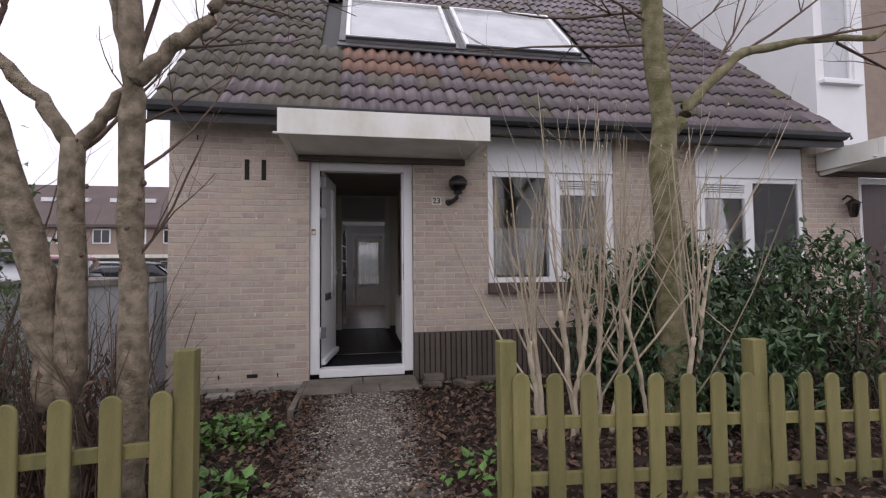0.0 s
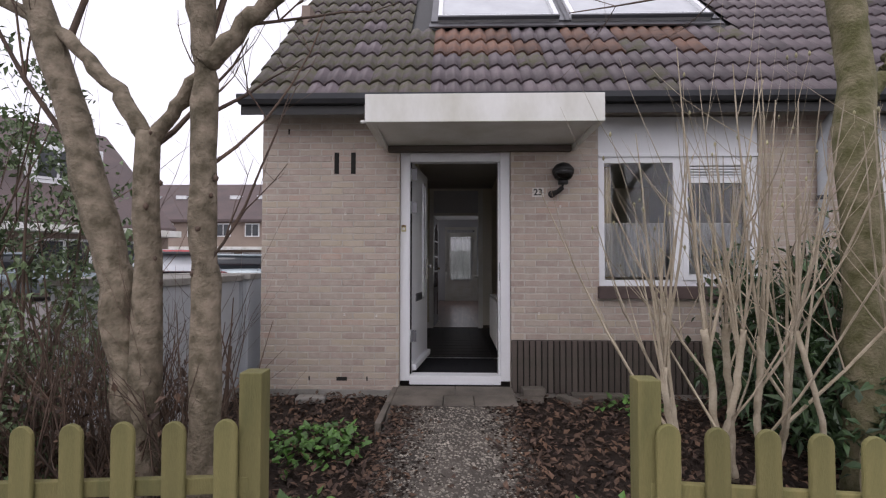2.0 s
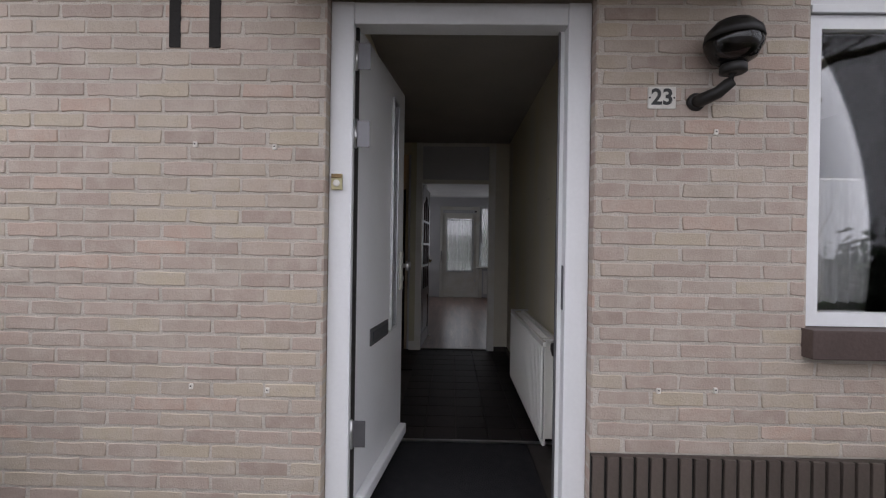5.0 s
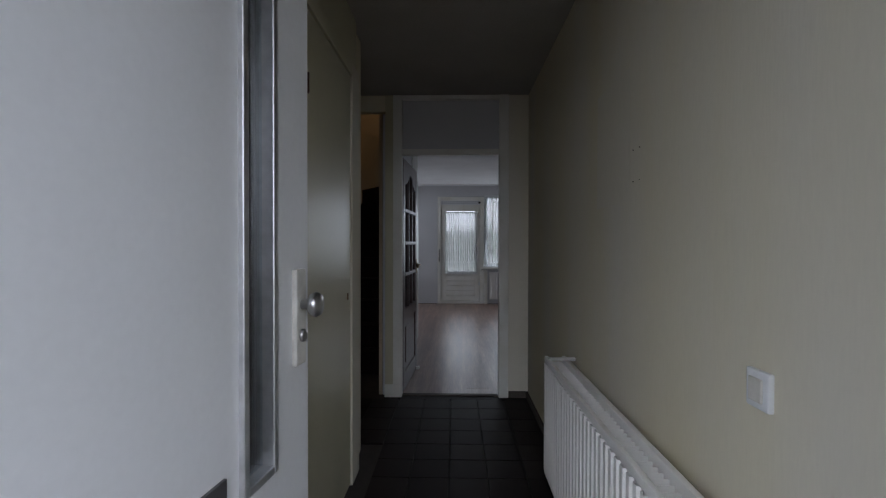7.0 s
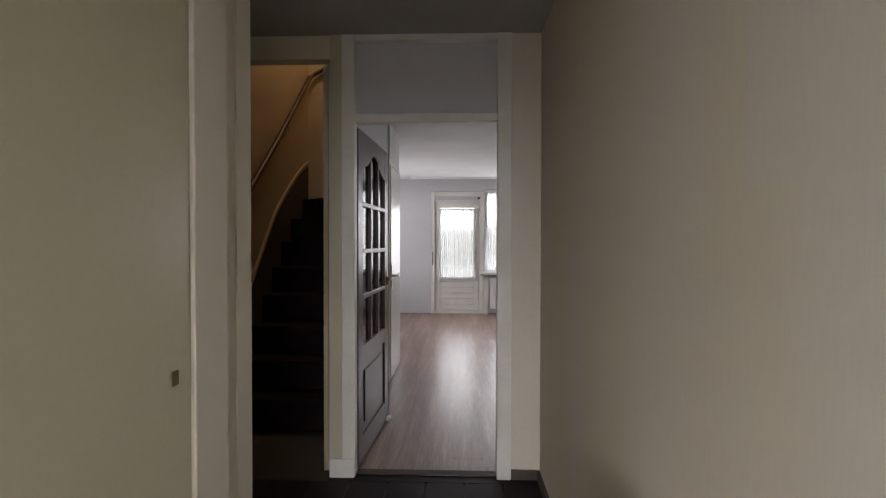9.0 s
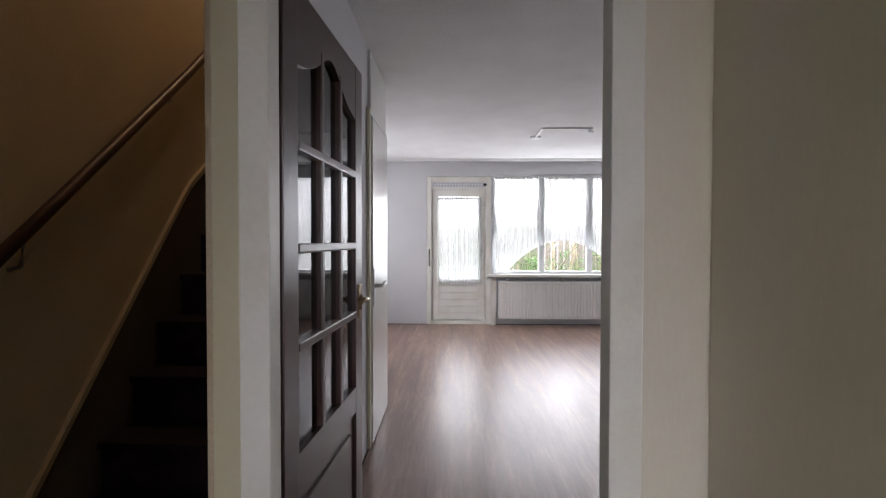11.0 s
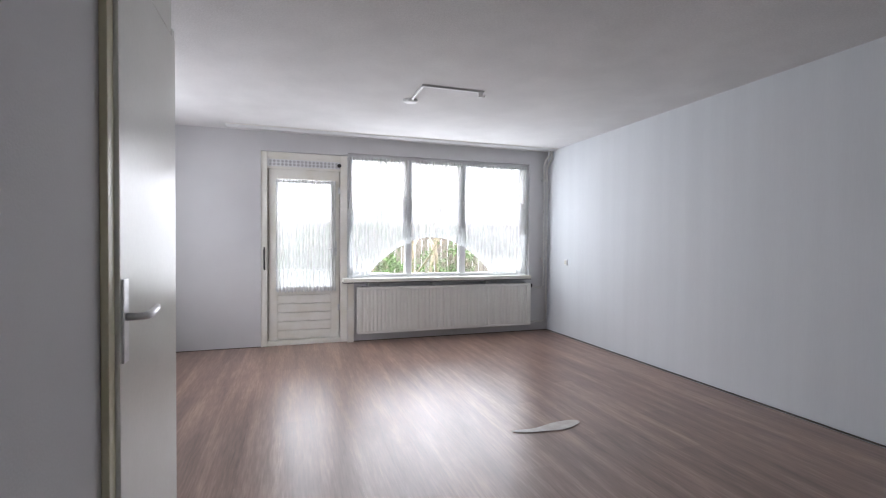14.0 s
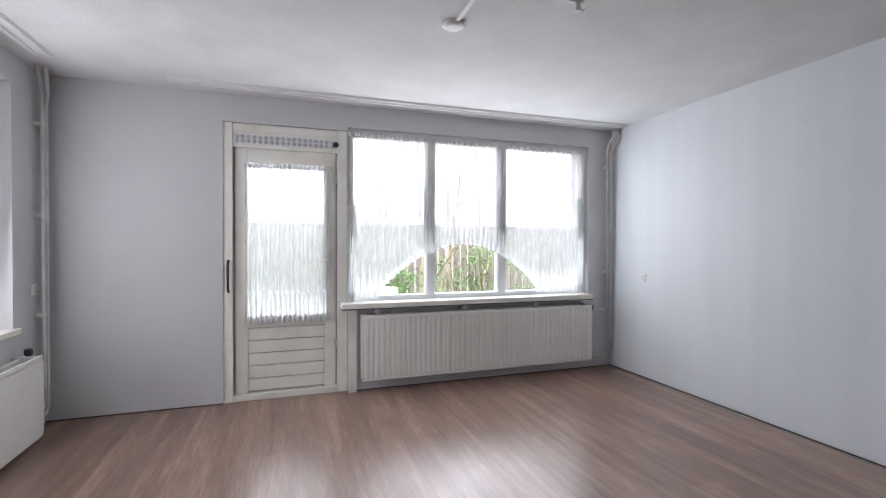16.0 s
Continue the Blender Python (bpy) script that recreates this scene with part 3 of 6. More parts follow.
for z in (0.42, 1.66, 1.98):
    hg = part("hinge", boxes((-0.437, -0.37, 0.03, 0.034, z - 0.055, z + 0.055), bevel=0.0015), "zinc", door_frame, "galvanised steel hinge")
    part("pin", tube(bmesh.new(), [(-0.428, 0.028, z - 0.06), (-0.428, 0.028, z + 0.06)], 0.008), "steel", hg)
bell = thing("door_bell", "small yellowed square door bell push", "door bell", pose(-0.492, -0.004, 1.425))
part("plate", boxes((-0.022, 0.022, -0.014, 0.004, -0.032, 0.032), bevel=0.003), "bell", bell)
part("button", lathe(bmesh.new(), [(0.014, -0.002), (0.014, -0.016), (0.010, -0.019)], (0, 0, -0.006), 16, "y"), "plate", bell)
part("hood", boxes((-0.021, 0.021, -0.018, -0.012, 0.014, 0.031), bevel=0.002), "brass", bell)

front_door = thing("front_door", "white front door standing open with narrow window", "door", pose(-0.425, 0.055, 0.035, 0, 0, 83.3), kind="structure")
part("leaf", boxes(*[(a, b, 0, 0.042, c, d) for a, b, c, d in cells(0, 0.885, 0, 2.05, [(0.60, 0.70, 0.69, 1.93)])]), "white_paint", front_door)
for nm, s in (("window_frame", (0.585, 0.603, -0.012, 0.05, 0.675, 1.945)), ("window_frame", (0.697, 0.715, -0.012, 0.05, 0.675, 1.945)),
              ("window_frame", (0.603, 0.697, -0.012, 0.05, 0.675, 0.693)), ("window_frame", (0.603, 0.697, -0.012, 0.05, 1.927, 1.945))):
    part(nm, boxes(s, bevel=0.003), "aluminium", front_door, "brushed aluminium window trim")
no_shadow(part("pane", boxes((0.603, 0.697, 0.016, 0.022, 0.693, 1.927)), "blue_glass", front_door))
lb = part("letterbox", boxes((0.22, 0.54, -0.006, 0.002, 0.665, 0.745), bevel=0.002), "zinc", front_door, "dull metal letterbox plate")
part("flap", boxes((0.25, 0.51, -0.010, -0.005, 0.682, 0.728), bevel=0.002), "gutter", lb)
hd = part("handle_plate", boxes((0.80, 0.852, -0.012, 0.001, 0.875, 1.105), bevel=0.005), "plate", front_door, "pale satin handle plate")
part("knob", lathe(bmesh.new(), [(0.012, -0.01), (0.012, -0.032), (0.026, -0.036), (0.030, -0.048), (0.025, -0.058), (0.006, -0.061)], (0.828, 0, 1.02), 20, "y"), "steel", hd)
part("lock_cylinder", lathe(bmesh.new(), [(0.015, -0.010), (0.015, -0.018), (0.012, -0.02)], (0.828, 0, 0.945), 14, "y"), "steel", hd)
part("drip_bar", boxes((0.02, 0.86, -0.045, 0.0, 0.015, 0.075), bevel=0.012), "white_paint", front_door)
# Not a hook: dark strip added along the hinge edge for the gap's shade.
part("hook", boxes((-0.004, 0.001, 0.004, 0.036, 0.2, 1.9)), "dark_gap", front_door)

# ---- canopy ----
def canopy(m, label):
    c = thing("canopy", label, "canopy", m, kind="structure")
    part("fascia", boxes((-0.94, 0.94, -0.79, -0.73, 0.0, 0.225), bevel=0.006), "canopy_paint", c)
    part("fascia_end", boxes((-0.94, -0.90, -0.729, -0.02, 0.0, 0.225), bevel=0.004), "canopy_paint", c)
    part("fascia_end", boxes((0.90, 0.94, -0.729, -0.02, 0.0, 0.225), bevel=0.004), "canopy_paint", c)
    part("deck", boxes((-0.898, 0.898, -0.728, -0.004, 0.185, 0.205)), "gutter", c)
    part("underside", boxes((-0.90, 0.90, -0.728, -0.004, 0.004, 0.024)), "canopy_paint", c)
    part("bearer", boxes((-0.86, 0.86, -0.07, 0.0, -0.055, 0.0), bevel=0.005), "brown_board", c, "dark brown bearer on the wall")
    for x in (-0.89, 0.87):
        bm = bmesh.new()
        vs = [bm.verts.new((xx, y, z)) for xx in (x, x + 0.025) for y, z in ((-0.72, 0.0), (-0.015, 0.0), (-0.015, -0.05), (-0.08, -0.05))]
        for f in ((0, 1, 2, 3), (7, 6, 5, 4), (0, 3, 7, 4), (3, 2, 6, 7), (2, 1, 5, 6)):
            bm.faces.new([vs[i] for i in f])
        part("bracket", bm, "canopy_paint", c)
    part("spout", tube(bmesh.new(), [(-0.99, -0.70, 0.03), (-0.9, -0.70, 0.03)], 0.012), "pipe", c)
    return c
cano = canopy(pose(0.228, -0.05, 2.20), "flat white canopy over the front door")
copy_thing(cano, pose(6.53, -0.05, 2.20))

# ---- front windows ----
def front_window(name, x0, x1, flip, label):
    z0, z1 = 0.88, 2.10
    w = thing(name, label, "window", pose(x0, -0.01, z0), kind="structure")
    L, H = x1 - x0, z1 - z0
    mid = L * 0.5
    f = part("window_frame", boxes((0, 0.055, -0.02, 0.06, 0, H), (L - 0.055, L, -0.02, 0.06, 0, H), (0.055, L - 0.055, -0.02, 0.06, 0, 0.055), (0.055, L - 0.055, -0.02, 0.06, H - 0.055, H), (mid - 0.04, mid + 0.04, -0.02, 0.06, 0.055, H - 0.055)), "white_paint", w)
    sash = (mid + 0.04, L - 0.055) if not flip else (0.055, mid - 0.04)
    fixed = (0.055, mid - 0.04) if not flip else (mid + 0.04, L - 0.055)
    a, b = sash
    part("sash", boxes((a, a + 0.05, -0.035, 0.03, 0.058, H - 0.058), (b - 0.05, b, -0.035, 0.03, 0.058, H - 0.058), (a + 0.05, b - 0.05, -0.035, 0.03, 0.058, 0.11), (a + 0.05, b - 0.05, -0.035, 0.03, H - 0.25, H - 0.20), (a + 0.05, b - 0.05, -0.035, 0.03, H - 0.085, H - 0.058)), "white_paint", w)
    for k in range(4):
        part("slat", boxes((a + 0.05, b - 0.05, -0.03, 0.01, H - 0.195 + k * 0.027, H - 0.18 + k * 0.027)), "white_paint", w)
    no_shadow(part("pane", boxes((a + 0.05, b - 0.05, 0.0, 0.006, 0.11, H - 0.25)), "glass", w))
    no_shadow(part("pane", boxes((fixed[0], fixed[1], 0.0, 0.006, 0.055, H - 0.055)), "glass", w))
    part("panel", boxes((0, L, -0.03, 0.05, H + 0.004, H + 0.38)), "white_paint", w, "plain white panel above the window")
    part("panel_trim", boxes((0, L, -0.042, -0.03, H + 0.0, H + 0.03), bevel=0.003), "white_paint", w)
    part("sill", boxes((-0.02, L + 0.02, -0.10, 0.05, -0.115, -0.004), bevel=0.004), "sill", w, "dark brown tiled sill")
    return w
front_window("window_1", 1.358, 2.842, False, "white framed kitchen window with vent and brown sill")
front_window("window_2", 3.918, 5.402, True, "white framed window of the adjoining house")

def pleats(x0, x1, zbot, ztop, n, amp, seed, ripple=0.02, steps=8):
    """A hanging sheer cloth with folds; zbot and ztop may be functions of x."""
    rng = random.Random(seed)
    bm = bmesh.new()
    cols = n * 6
    ph = [rng.uniform(-0.5, 0.5) for _ in range(n + 2)]
    grid = []
    for i in range(cols + 1):
        u = i / cols
        x = x0 + (x1 - x0) * u
        fold = math.sin(2 * math.pi * (u * n + 0.25 * ph[int(u * n)]))
        zb = zbot(x) if callable(zbot) else zbot
        zt = ztop(x) if callable(ztop) else ztop
        col = []
        for j in range(steps + 1):
            v = j / steps
            col.append(bm.verts.new((x + 0.3 * amp * math.cos(9 * u * n) * (1 - v), amp * fold * (1.15 - 0.5 * v), zb + (zt - zb) * v + ripple * 0.2 * fold * (1 - v))))
        grid.append(col)
    for c0, c1 in zip(grid, grid[1:]):
        for j in range(steps):
            bm.faces.new((c0[j], c1[j], c1[j + 1], c0[j + 1])).smooth = True
    return bm

def curtain_thing(m, bm, label, mat="sheer", rod=None, name="net_curtain"):
    c = thing(name, label, "curtain", m)
    part("cloth", bm, mat, c)
    if rod:
        part("rod", tube(bmesh.new(), rod, 0.005, 8), "old_white", c, "thin white curtain rod")
    return c
for x0, x1, cat in ((1.44, 2.05, 1), (2.16, 2.78, 2), (4.0, 4.6, 3), (4.72, 5.33, 4)):
    curtain_thing(pose(x0, 0.12, 0.96), pleats(0, x1 - x0, 0.0, 0.52, 11, 0.012, cat), "white lace half curtain in the kitchen window", "lace", [(0, 0, 0.52), (x1 - x0, 0, 0.52)], "half_curtain")
for x in (1.42, 2.72):
    curtain_thing(pose(x, 0.16, 0.95), pleats(0, 0.12, 0, 1.1, 3, 0.02, 9), "narrow ochre side curtain in the front window", "shade_cloth", None, "side_curtain")

# lamp, number and wall plugs on the facade
def wall_lamp(m):
    l = thing("wall_lamp", "black outdoor wall lamp with round glass shade", "wall lamp", m)
    part("wall_plate", lathe(bmesh.new(), [(0.035, 0.0), (0.035, -0.012), (0.026, -0.02)], (0, 0, 0), 16, "y"), "black", l)
    part("arm", tube(bmesh.new(), [(0, -0.01, 0), (0.01, -0.05, 0.0), (0.04, -0.085, 0.012), (0.075, -0.10, 0.045), (0.085, -0.10, 0.085)], [0.026, 0.025, 0.023, 0.022, 0.024], 12), "black", l)
    part("collar", lathe(bmesh.new(), [(0.034, 0.075), (0.046, 0.08), (0.046, 0.105), (0.04, 0.11)], (0.085, -0.10, 0)), "black", l)
    part("shade", lathe(bmesh.new(), [(0.04, 0.11), (0.075, 0.13), (0.098, 0.175), (0.094, 0.21), (0.07, 0.245)], (0.085, -0.10, 0)), "smoked_glass", l, "round smoked glass shade")
    part("cap", lathe(bmesh.new(), [(0.10, 0.195), (0.095, 0.225), (0.062, 0.262), (0.012, 0.28)], (0.085, -0.10, 0)), "black", l)
    return l
wall_lamp(pose(0.915, -0.05, 1.745))
lan = thing("lantern", "black carriage lantern on the neighbouring wall", "wall lamp", pose(5.99, -0.05, 1.74))
part("arm", tube(bmesh.new(), [(0, 0, 0.12), (0, -0.06, 0.16), (0, -0.12, 0.12)], 0.012), "black", lan)
part("cage", lathe(bmesh.new(), [(0.03, -0.12), (0.045, -0.10), (0.07, 0.04), (0.075, 0.05)], (0, -0.12, 0), 6), "smoked_glass", lan)
part("roof", lathe(bmesh.new(), [(0.085, 0.05), (0.05, 0.085), (0.015, 0.11)], (0, -0.12, 0), 6), "black", lan)

number = thing("house_number", "white enamel plate with black house number 23", "house number", pose(0.784, -0.052, 1.761))
part("plate", boxes((-0.054, 0.054, -0.006, 0.002, -0.043, 0.043), bevel=0.003), "plate", number)
txt = bpy.data.curves.new("digits", "FONT")
txt.body, txt.size, txt.extrude, txt.align_x, txt.align_y = "23", 0.085, 0.001, "CENTER", "CENTER"
txt.offset = 0.0022
txt.materials.append(M["black"])
digits = new("digits", txt)
digits.parent = number
digits.matrix_local = pose(0, -0.0075, 0, 90)
for x in (-0.047, 0.047):
    part("screw", lathe(bmesh.new(), [(0.004, -0.006), (0.003, -0.008)], (x, 0, 0), 8, "y"), "black", number)

plug = None
for x, z in ((0.995, 1.63), (1.009, 0.626), (0.79, 0.62), (-1.047, 1.56), (-0.73, 1.553), (-1.05, 0.60), (-0.745, 0.59)):
    m = pose(x, -0.052, z)
    if plug is None:
        plug = thing("wall_plug", "small pale plastic wall plug in the brickwork", "wall plug", m, "wall plugs")
        part("body", boxes((-0.008, 0.008, -0.007, 0.004, -0.011, 0.011), bevel=0.003), "plug", plug)
        part("hole", lathe(bmesh.new(), [(0.0035, -0.0065), (0.003, -0.0085)], (0, 0, 0.002), 8, "y"), "dark_gap", plug)
    else:
        copy_thing(plug, m)

# ventilation slots, boarded strip
for x, z0, z1 in ((-1.135, 1.945, 2.15), (-0.975, 1.945, 2.15), (-1.60, 2.33, 2.38), (-1.38, -0.02, 0.02), (-0.83, -0.02, 0.02)):
    w = 0.022 if z1 - z0 > 0.1 else 0.006
    struct("air_slot", boxes((x - w, x + w, -0.0565, -0.045, z0, z1)), "dark_gap", "narrow dark ventilation slot in the brickwork", "vent")
struct("air_brick", boxes((-1.12, -1.02, -0.0565, -0.045, -0.02, 0.015)), "dark_gap", "small dark air brick near the ground", "vent")
boards = thing("board_strip", "dark brown vertical boards below the kitchen window", "cladding", pose(0.53, -0.05, -0.12), kind="structure")
part("backing", boxes((0, 5.3, -0.012, 0.004, 0, 0.49)), "dark_gap", boards)
part("top_trim", boxes((0, 5.3, -0.018, -0.012, 0.485, 0.495)), "brown_board", boards)
bm = boxes((0.004, 0.048, -0.028, -0.012, 0.0, 0.485), bevel=0.003)
board_mesh = mesh_of("board", bm, "brown_board")
for k in range(94):
    o = new("board", board_mesh)
    o.parent = boards
    o.location.x = k * 0.056

# ---- hall ----
def radiator(name, m, L, H, label, depth=0.10, flutes=True):
    r = thing(name, label, "radiator", m)
    bm = bmesh.new()
    n = max(6, int(L / 0.045))
    if flutes:
        prof = []
        for k in range(n):
            x = 0.02 + (L - 0.04) * k / n
            w = (L - 0.04) / n
            prof += [(x, -0.002), (x + w * 0.12, -0.012), (x + w * 0.6, -0.012), (x + w * 0.72, -0.002)]
        prof = [(0, -0.004)] + prof + [(L, -0.004)]
    else:
        prof = [(0, -0.004), (0.01, -0.012), (L - 0.01, -0.012), (L, -0.004)]
    lo = [bm.verts.new((x, y, 0.03)) for x, y in prof]
    hi = [bm.verts.new((x, y, H - 0.03)) for x, y in prof]
    for i in range(len(prof) - 1):
        bm.faces.new((lo[i], lo[i + 1], hi[i + 1], hi[i]))
    bm_box(bm, 0, L, -0.006, 0.012, 0, 0.03, bevel=0.005)
    bm_box(bm, 0, L, -0.006, 0.012, H - 0.03, H, bevel=0.005)
    bm_box(bm, 0, L, 0.001, 0.012, 0.03, H - 0.03)
    part("front_panel", bm, "radiator", r)
    part("back_panel", boxes((0, L, depth - 0.018, depth, 0, H), bevel=0.004), "radiator", r)
    bm = bmesh.new()
    for k in range(int(L / 0.03)):
        bm_box(bm, 0.012 + k * 0.03, 0.014 + k * 0.03, 0.013, depth - 0.019, 0.03, H - 0.025)
    tagged(part("convector", bm, "radiator", r), kind="stuff")
    for x in (0.05, L - 0.08):
        part("top_clip", boxes((x, x + 0.03, 0.0, depth + 0.03, H - 0.006, H + 0.006), bevel=0.002), "pipe", r)
        part("wall_bracket", boxes((x, x + 0.03, depth, depth + 0.035, 0.06, H - 0.03)), "pipe", r)
    return r

hall_rad = radiator("radiator", pose(0.49, 2.02, 0.09, 0, 0, -90), 1.36, 0.57, "cream white panel radiator on the hall wall", 0.095)
part("valve", lathe(bmesh.new(), [(0.014, 0), (0.018, 0.02), (0.022, 0.03), (0.022, 0.06), (0.016, 0.068)], (1.385, 0.05, 0.50)), "black", hall_rad, "black thermostat valve")
part("pipe", tube(bmesh.new(), [(1.385, 0.05, 0.50), (1.385, 0.05, 0.06), (1.385, 0.09, 0.03), (1.50, 0.105, 0.03)], 0.009), "pipe", hall_rad)
part("pipe", tube(bmesh.new(), [(1.36, 0.09, 0.03), (1.44, 0.10, 0.0), (1.62, 0.112, 0.0)], 0.009), "pipe", hall_rad)
hp = thing("wall_pipe", "thin grey pipe up the hall wall", "pipe", pose(0.605, 0.33, 0))
part("pipe", tube(bmesh.new(), [(0, 0, 0.0), (0, 0, 2.36)], 0.008), "zinc", hp)
part("clip", boxes((-0.012, 0.015, -0.014, 0.014, 0.62, 0.65), bevel=0.002), "black", hp)

def switch(m, label):
    s = thing("light_switch", label, "switch", m)
    part("plate", boxes((-0.032, 0.032, -0.012, 0.0, -0.036, 0.036), bevel=0.004), "white_paint", s)
    part("rocker", boxes((-0.018, 0.018, -0.017, -0.012, -0.022, 0.022), bevel=0.002), "plate", s)
    return s
switch(pose(0.62, 0.645, 0.932, 0, 0, -90), "white wall switch on the hall wallpaper")
switch(pose(3.26, 8.58, 0.916, 0, 0, -90), "small white wall socket on pale wallpaper")
switch(pose(-1.40, 8.86, 0.92, 0, 0, 90), "white wall switch beside the side window")
for x, y, z in ((0.62, 1.22, 1.50), (0.62, 1.27, 1.40), (0.62, 1.22, 1.40), (0.62, 1.27, 1.50), (3.26, 7.2, 2.0)):
    h = thing("drill_hole", "old drill hole in the wallpaper", "hole", pose(x - 0.001, y, z))
    part("hole", lathe(bmesh.new(), [(0.0022, 0.0), (0.002, -0.002)], (0, 0, 0), 8, "x"), "dark_gap", h)

struct("wallpaper_patch", boxes((0.6194, 0.622, 1.305, 1.645, 1.34, 1.78)), "unfaded_paper", "paler rectangle of unfaded wallpaper on the hall wall", "wallpaper")
cup = thing("meter_cupboard_door", "cream painted flush cupboard door in the hall", "door", pose(-0.50, 1.30, 0.0), kind="structure")
part("leaf", boxes((0.012, 0.036, 0.05, 0.735, 0.015, 2.02), bevel=0.003), "cream_paint", cup)
part("frame", boxes((0.002, 0.045, -0.03, 0.045, 0, 2.09), bevel=0.004), "cream_paint", cup)
part("frame", boxes((0.002, 0.045, 0.74, 0.90, 0, 2.09), bevel=0.004), "hall_wall", cup)
part("frame", boxes((0.002, 0.045, 0.045, 0.74, 2.025, 2.09), bevel=0.004), "cream_paint", cup)
part("keyhole", boxes((0.036, 0.04, 0.66, 0.68, 0.93, 0.965), bevel=0.002), "brass", cup, "small brass keyhole plate")
for z in (0.25, 1.75):
    part("hinge", tube(bmesh.new(), [(0.045, 0.048, z - 0.035), (0.045, 0.048, z + 0.035)], 0.007), "rail_wood", cup)
struct("wall_corner_post", boxes((-0.502, -0.496, 2.335, 2.434, 0, CEIL)), "hall_wall", "papered wall end beside the stairs", "wall")
struct("panel_above_cupboard", boxes((-0.498, -0.47, 1.27, 2.20, 2.094, CEIL)), "cream_paint", "cream panel above the cupboard door", "wall")
struct("baseboard", boxes((0.606, 0.62, 0.13, 3.38, 0, 0.05), (0.47, 0.606, 3.37, 3.384, 0, 0.05)), "brown_board", "low dark brown skirting", "baseboard")

# room door frame and glazed door
rf = thing("room_door_frame", "white painted door frame with panel above", "door frame", pose(0.0, 3.42, 0), kind="structure")
part("jamb", boxes((-0.434, -0.365, -0.055, 0.012, 0, CEIL - 0.002), bevel=0.004), "old_white", rf)
part("jamb", boxes((0.392, 0.466, -0.055, 0.012, 0, CEIL - 0.002), bevel=0.004), "old_white", rf)
part("transom", boxes((-0.365, 0.392, -0.05, 0.011, 1.895, 1.94), bevel=0.004), "old_white", rf)
part("head", boxes((-0.365, 0.392, -0.05, 0.011, 2.325, CEIL - 0.002), bevel=0.004), "old_white", rf)
part("panel", boxes((-0.365, 0.392, -0.01, 0.01, 1.94, 2.325)), "wallpaper_grey", rf, "plain grey panel above the door")
part("post_strip", boxes((-0.497, -0.434, -0.05, -0.037, 0, CEIL - 0.002), bevel=0.003), "cream_paint", rf)
part("plinth", boxes((-0.50, -0.37, -0.06, -0.054, 0, 0.10)), "old_white", rf)
part("floor_strip", boxes((-0.365, 0.392, -0.02, 0.03, -0.002, 0.006)), "brown_board", rf)

gd = thing("glazed_door", "dark mahogany door with twelve panes standing open", "door", pose(-0.362, 3.445, 0.012, 0, 0, 86.2), kind="structure")
GW, GH = 0.735, 1.875
cols = [0.10 + k * 0.182 for k in range(4)]
rows = [0.66, 0.935, 1.195, 1.465]
part("stile", boxes((0, 0.092, 0, 0.04, 0, GH), bevel=0.003), "mahogany", gd)
part("stile", boxes((GW - 0.092, GW, 0, 0.04, 0, GH), bevel=0.003), "mahogany", gd)
part("bottom_rail", boxes((0.092, GW - 0.092, 0.001, 0.039, 0, 0.14)), "mahogany", gd)
part("lock_rail", boxes((0.092, GW - 0.092, 0.001, 0.039, 0.56, 0.655)), "mahogany", gd)
bm = boxes((0.10, GW - 0.10, 0.012, 0.028, 0.14, 0.56), (0.15, GW - 0.15, 0.003, 0.037, 0.20, 0.50), bevel=0.004)
part("panel", bm, "mahogany", gd)
def arch_rail():
    bm = bmesh.new()
    n = 24
    lo0, hi0, lo1, hi1 = [], [], [], []
    for i in range(n + 1):
        u = i / n
        x = 0.092 + (GW - 0.184) * u
        z = 1.66 + 0.11 * math.sin(math.pi * u) ** 1.5 + 0.012 * math.cos(4 * math.pi * u)
        for lst, y, zz in ((lo0, 0.001, z), (hi0, 0.001, GH), (lo1, 0.039, z), (hi1, 0.039, GH)):
            lst.append(bm.verts.new((x, y, zz)))
    for i in range(n):
        bm.faces.new((lo0[i], lo0[i + 1], hi0[i + 1], hi0[i]))
        bm.faces.new((lo1[i + 1], lo1[i], hi1[i], hi1[i + 1]))
        bm.faces.new((lo0[i], lo1[i], lo1[i + 1], lo0[i + 1]))
        bm.faces.new((hi0[i], hi0[i + 1], hi1[i + 1], hi1[i]))
    return bm
part("top_rail", arch_rail(), "mahogany", gd)
for x in cols[1:3]:
    part("glazing_bar", boxes((x - 0.013, x + 0.013, -0.001, 0.041, 0.655, 1.775), bevel=0.005), "mahogany", gd)
for z in rows[1:]:
    part("glazing_bar", boxes((0.092, GW - 0.092, -0.002, 0.042, z - 0.013, z + 0.013), bevel=0.005), "mahogany", gd)
for i in range(3):
    for j in range(4):
        z1 = rows[j + 1] if j < 3 else 1.77
        no_shadow(part("pane", boxes((cols[i] - (0.008 if i == 0 else 0), cols[i + 1] + (0.008 if i == 2 else 0), 0.017, 0.022, rows[j] - 0.006, z1)), "smoked_glass", gd))
ph = part("handle_plate", boxes((GW - 0.065, GW - 0.03, -0.006, 0.001, 0.915, 1.045), bevel=0.003), "brass", gd, "aged brass handle plate")
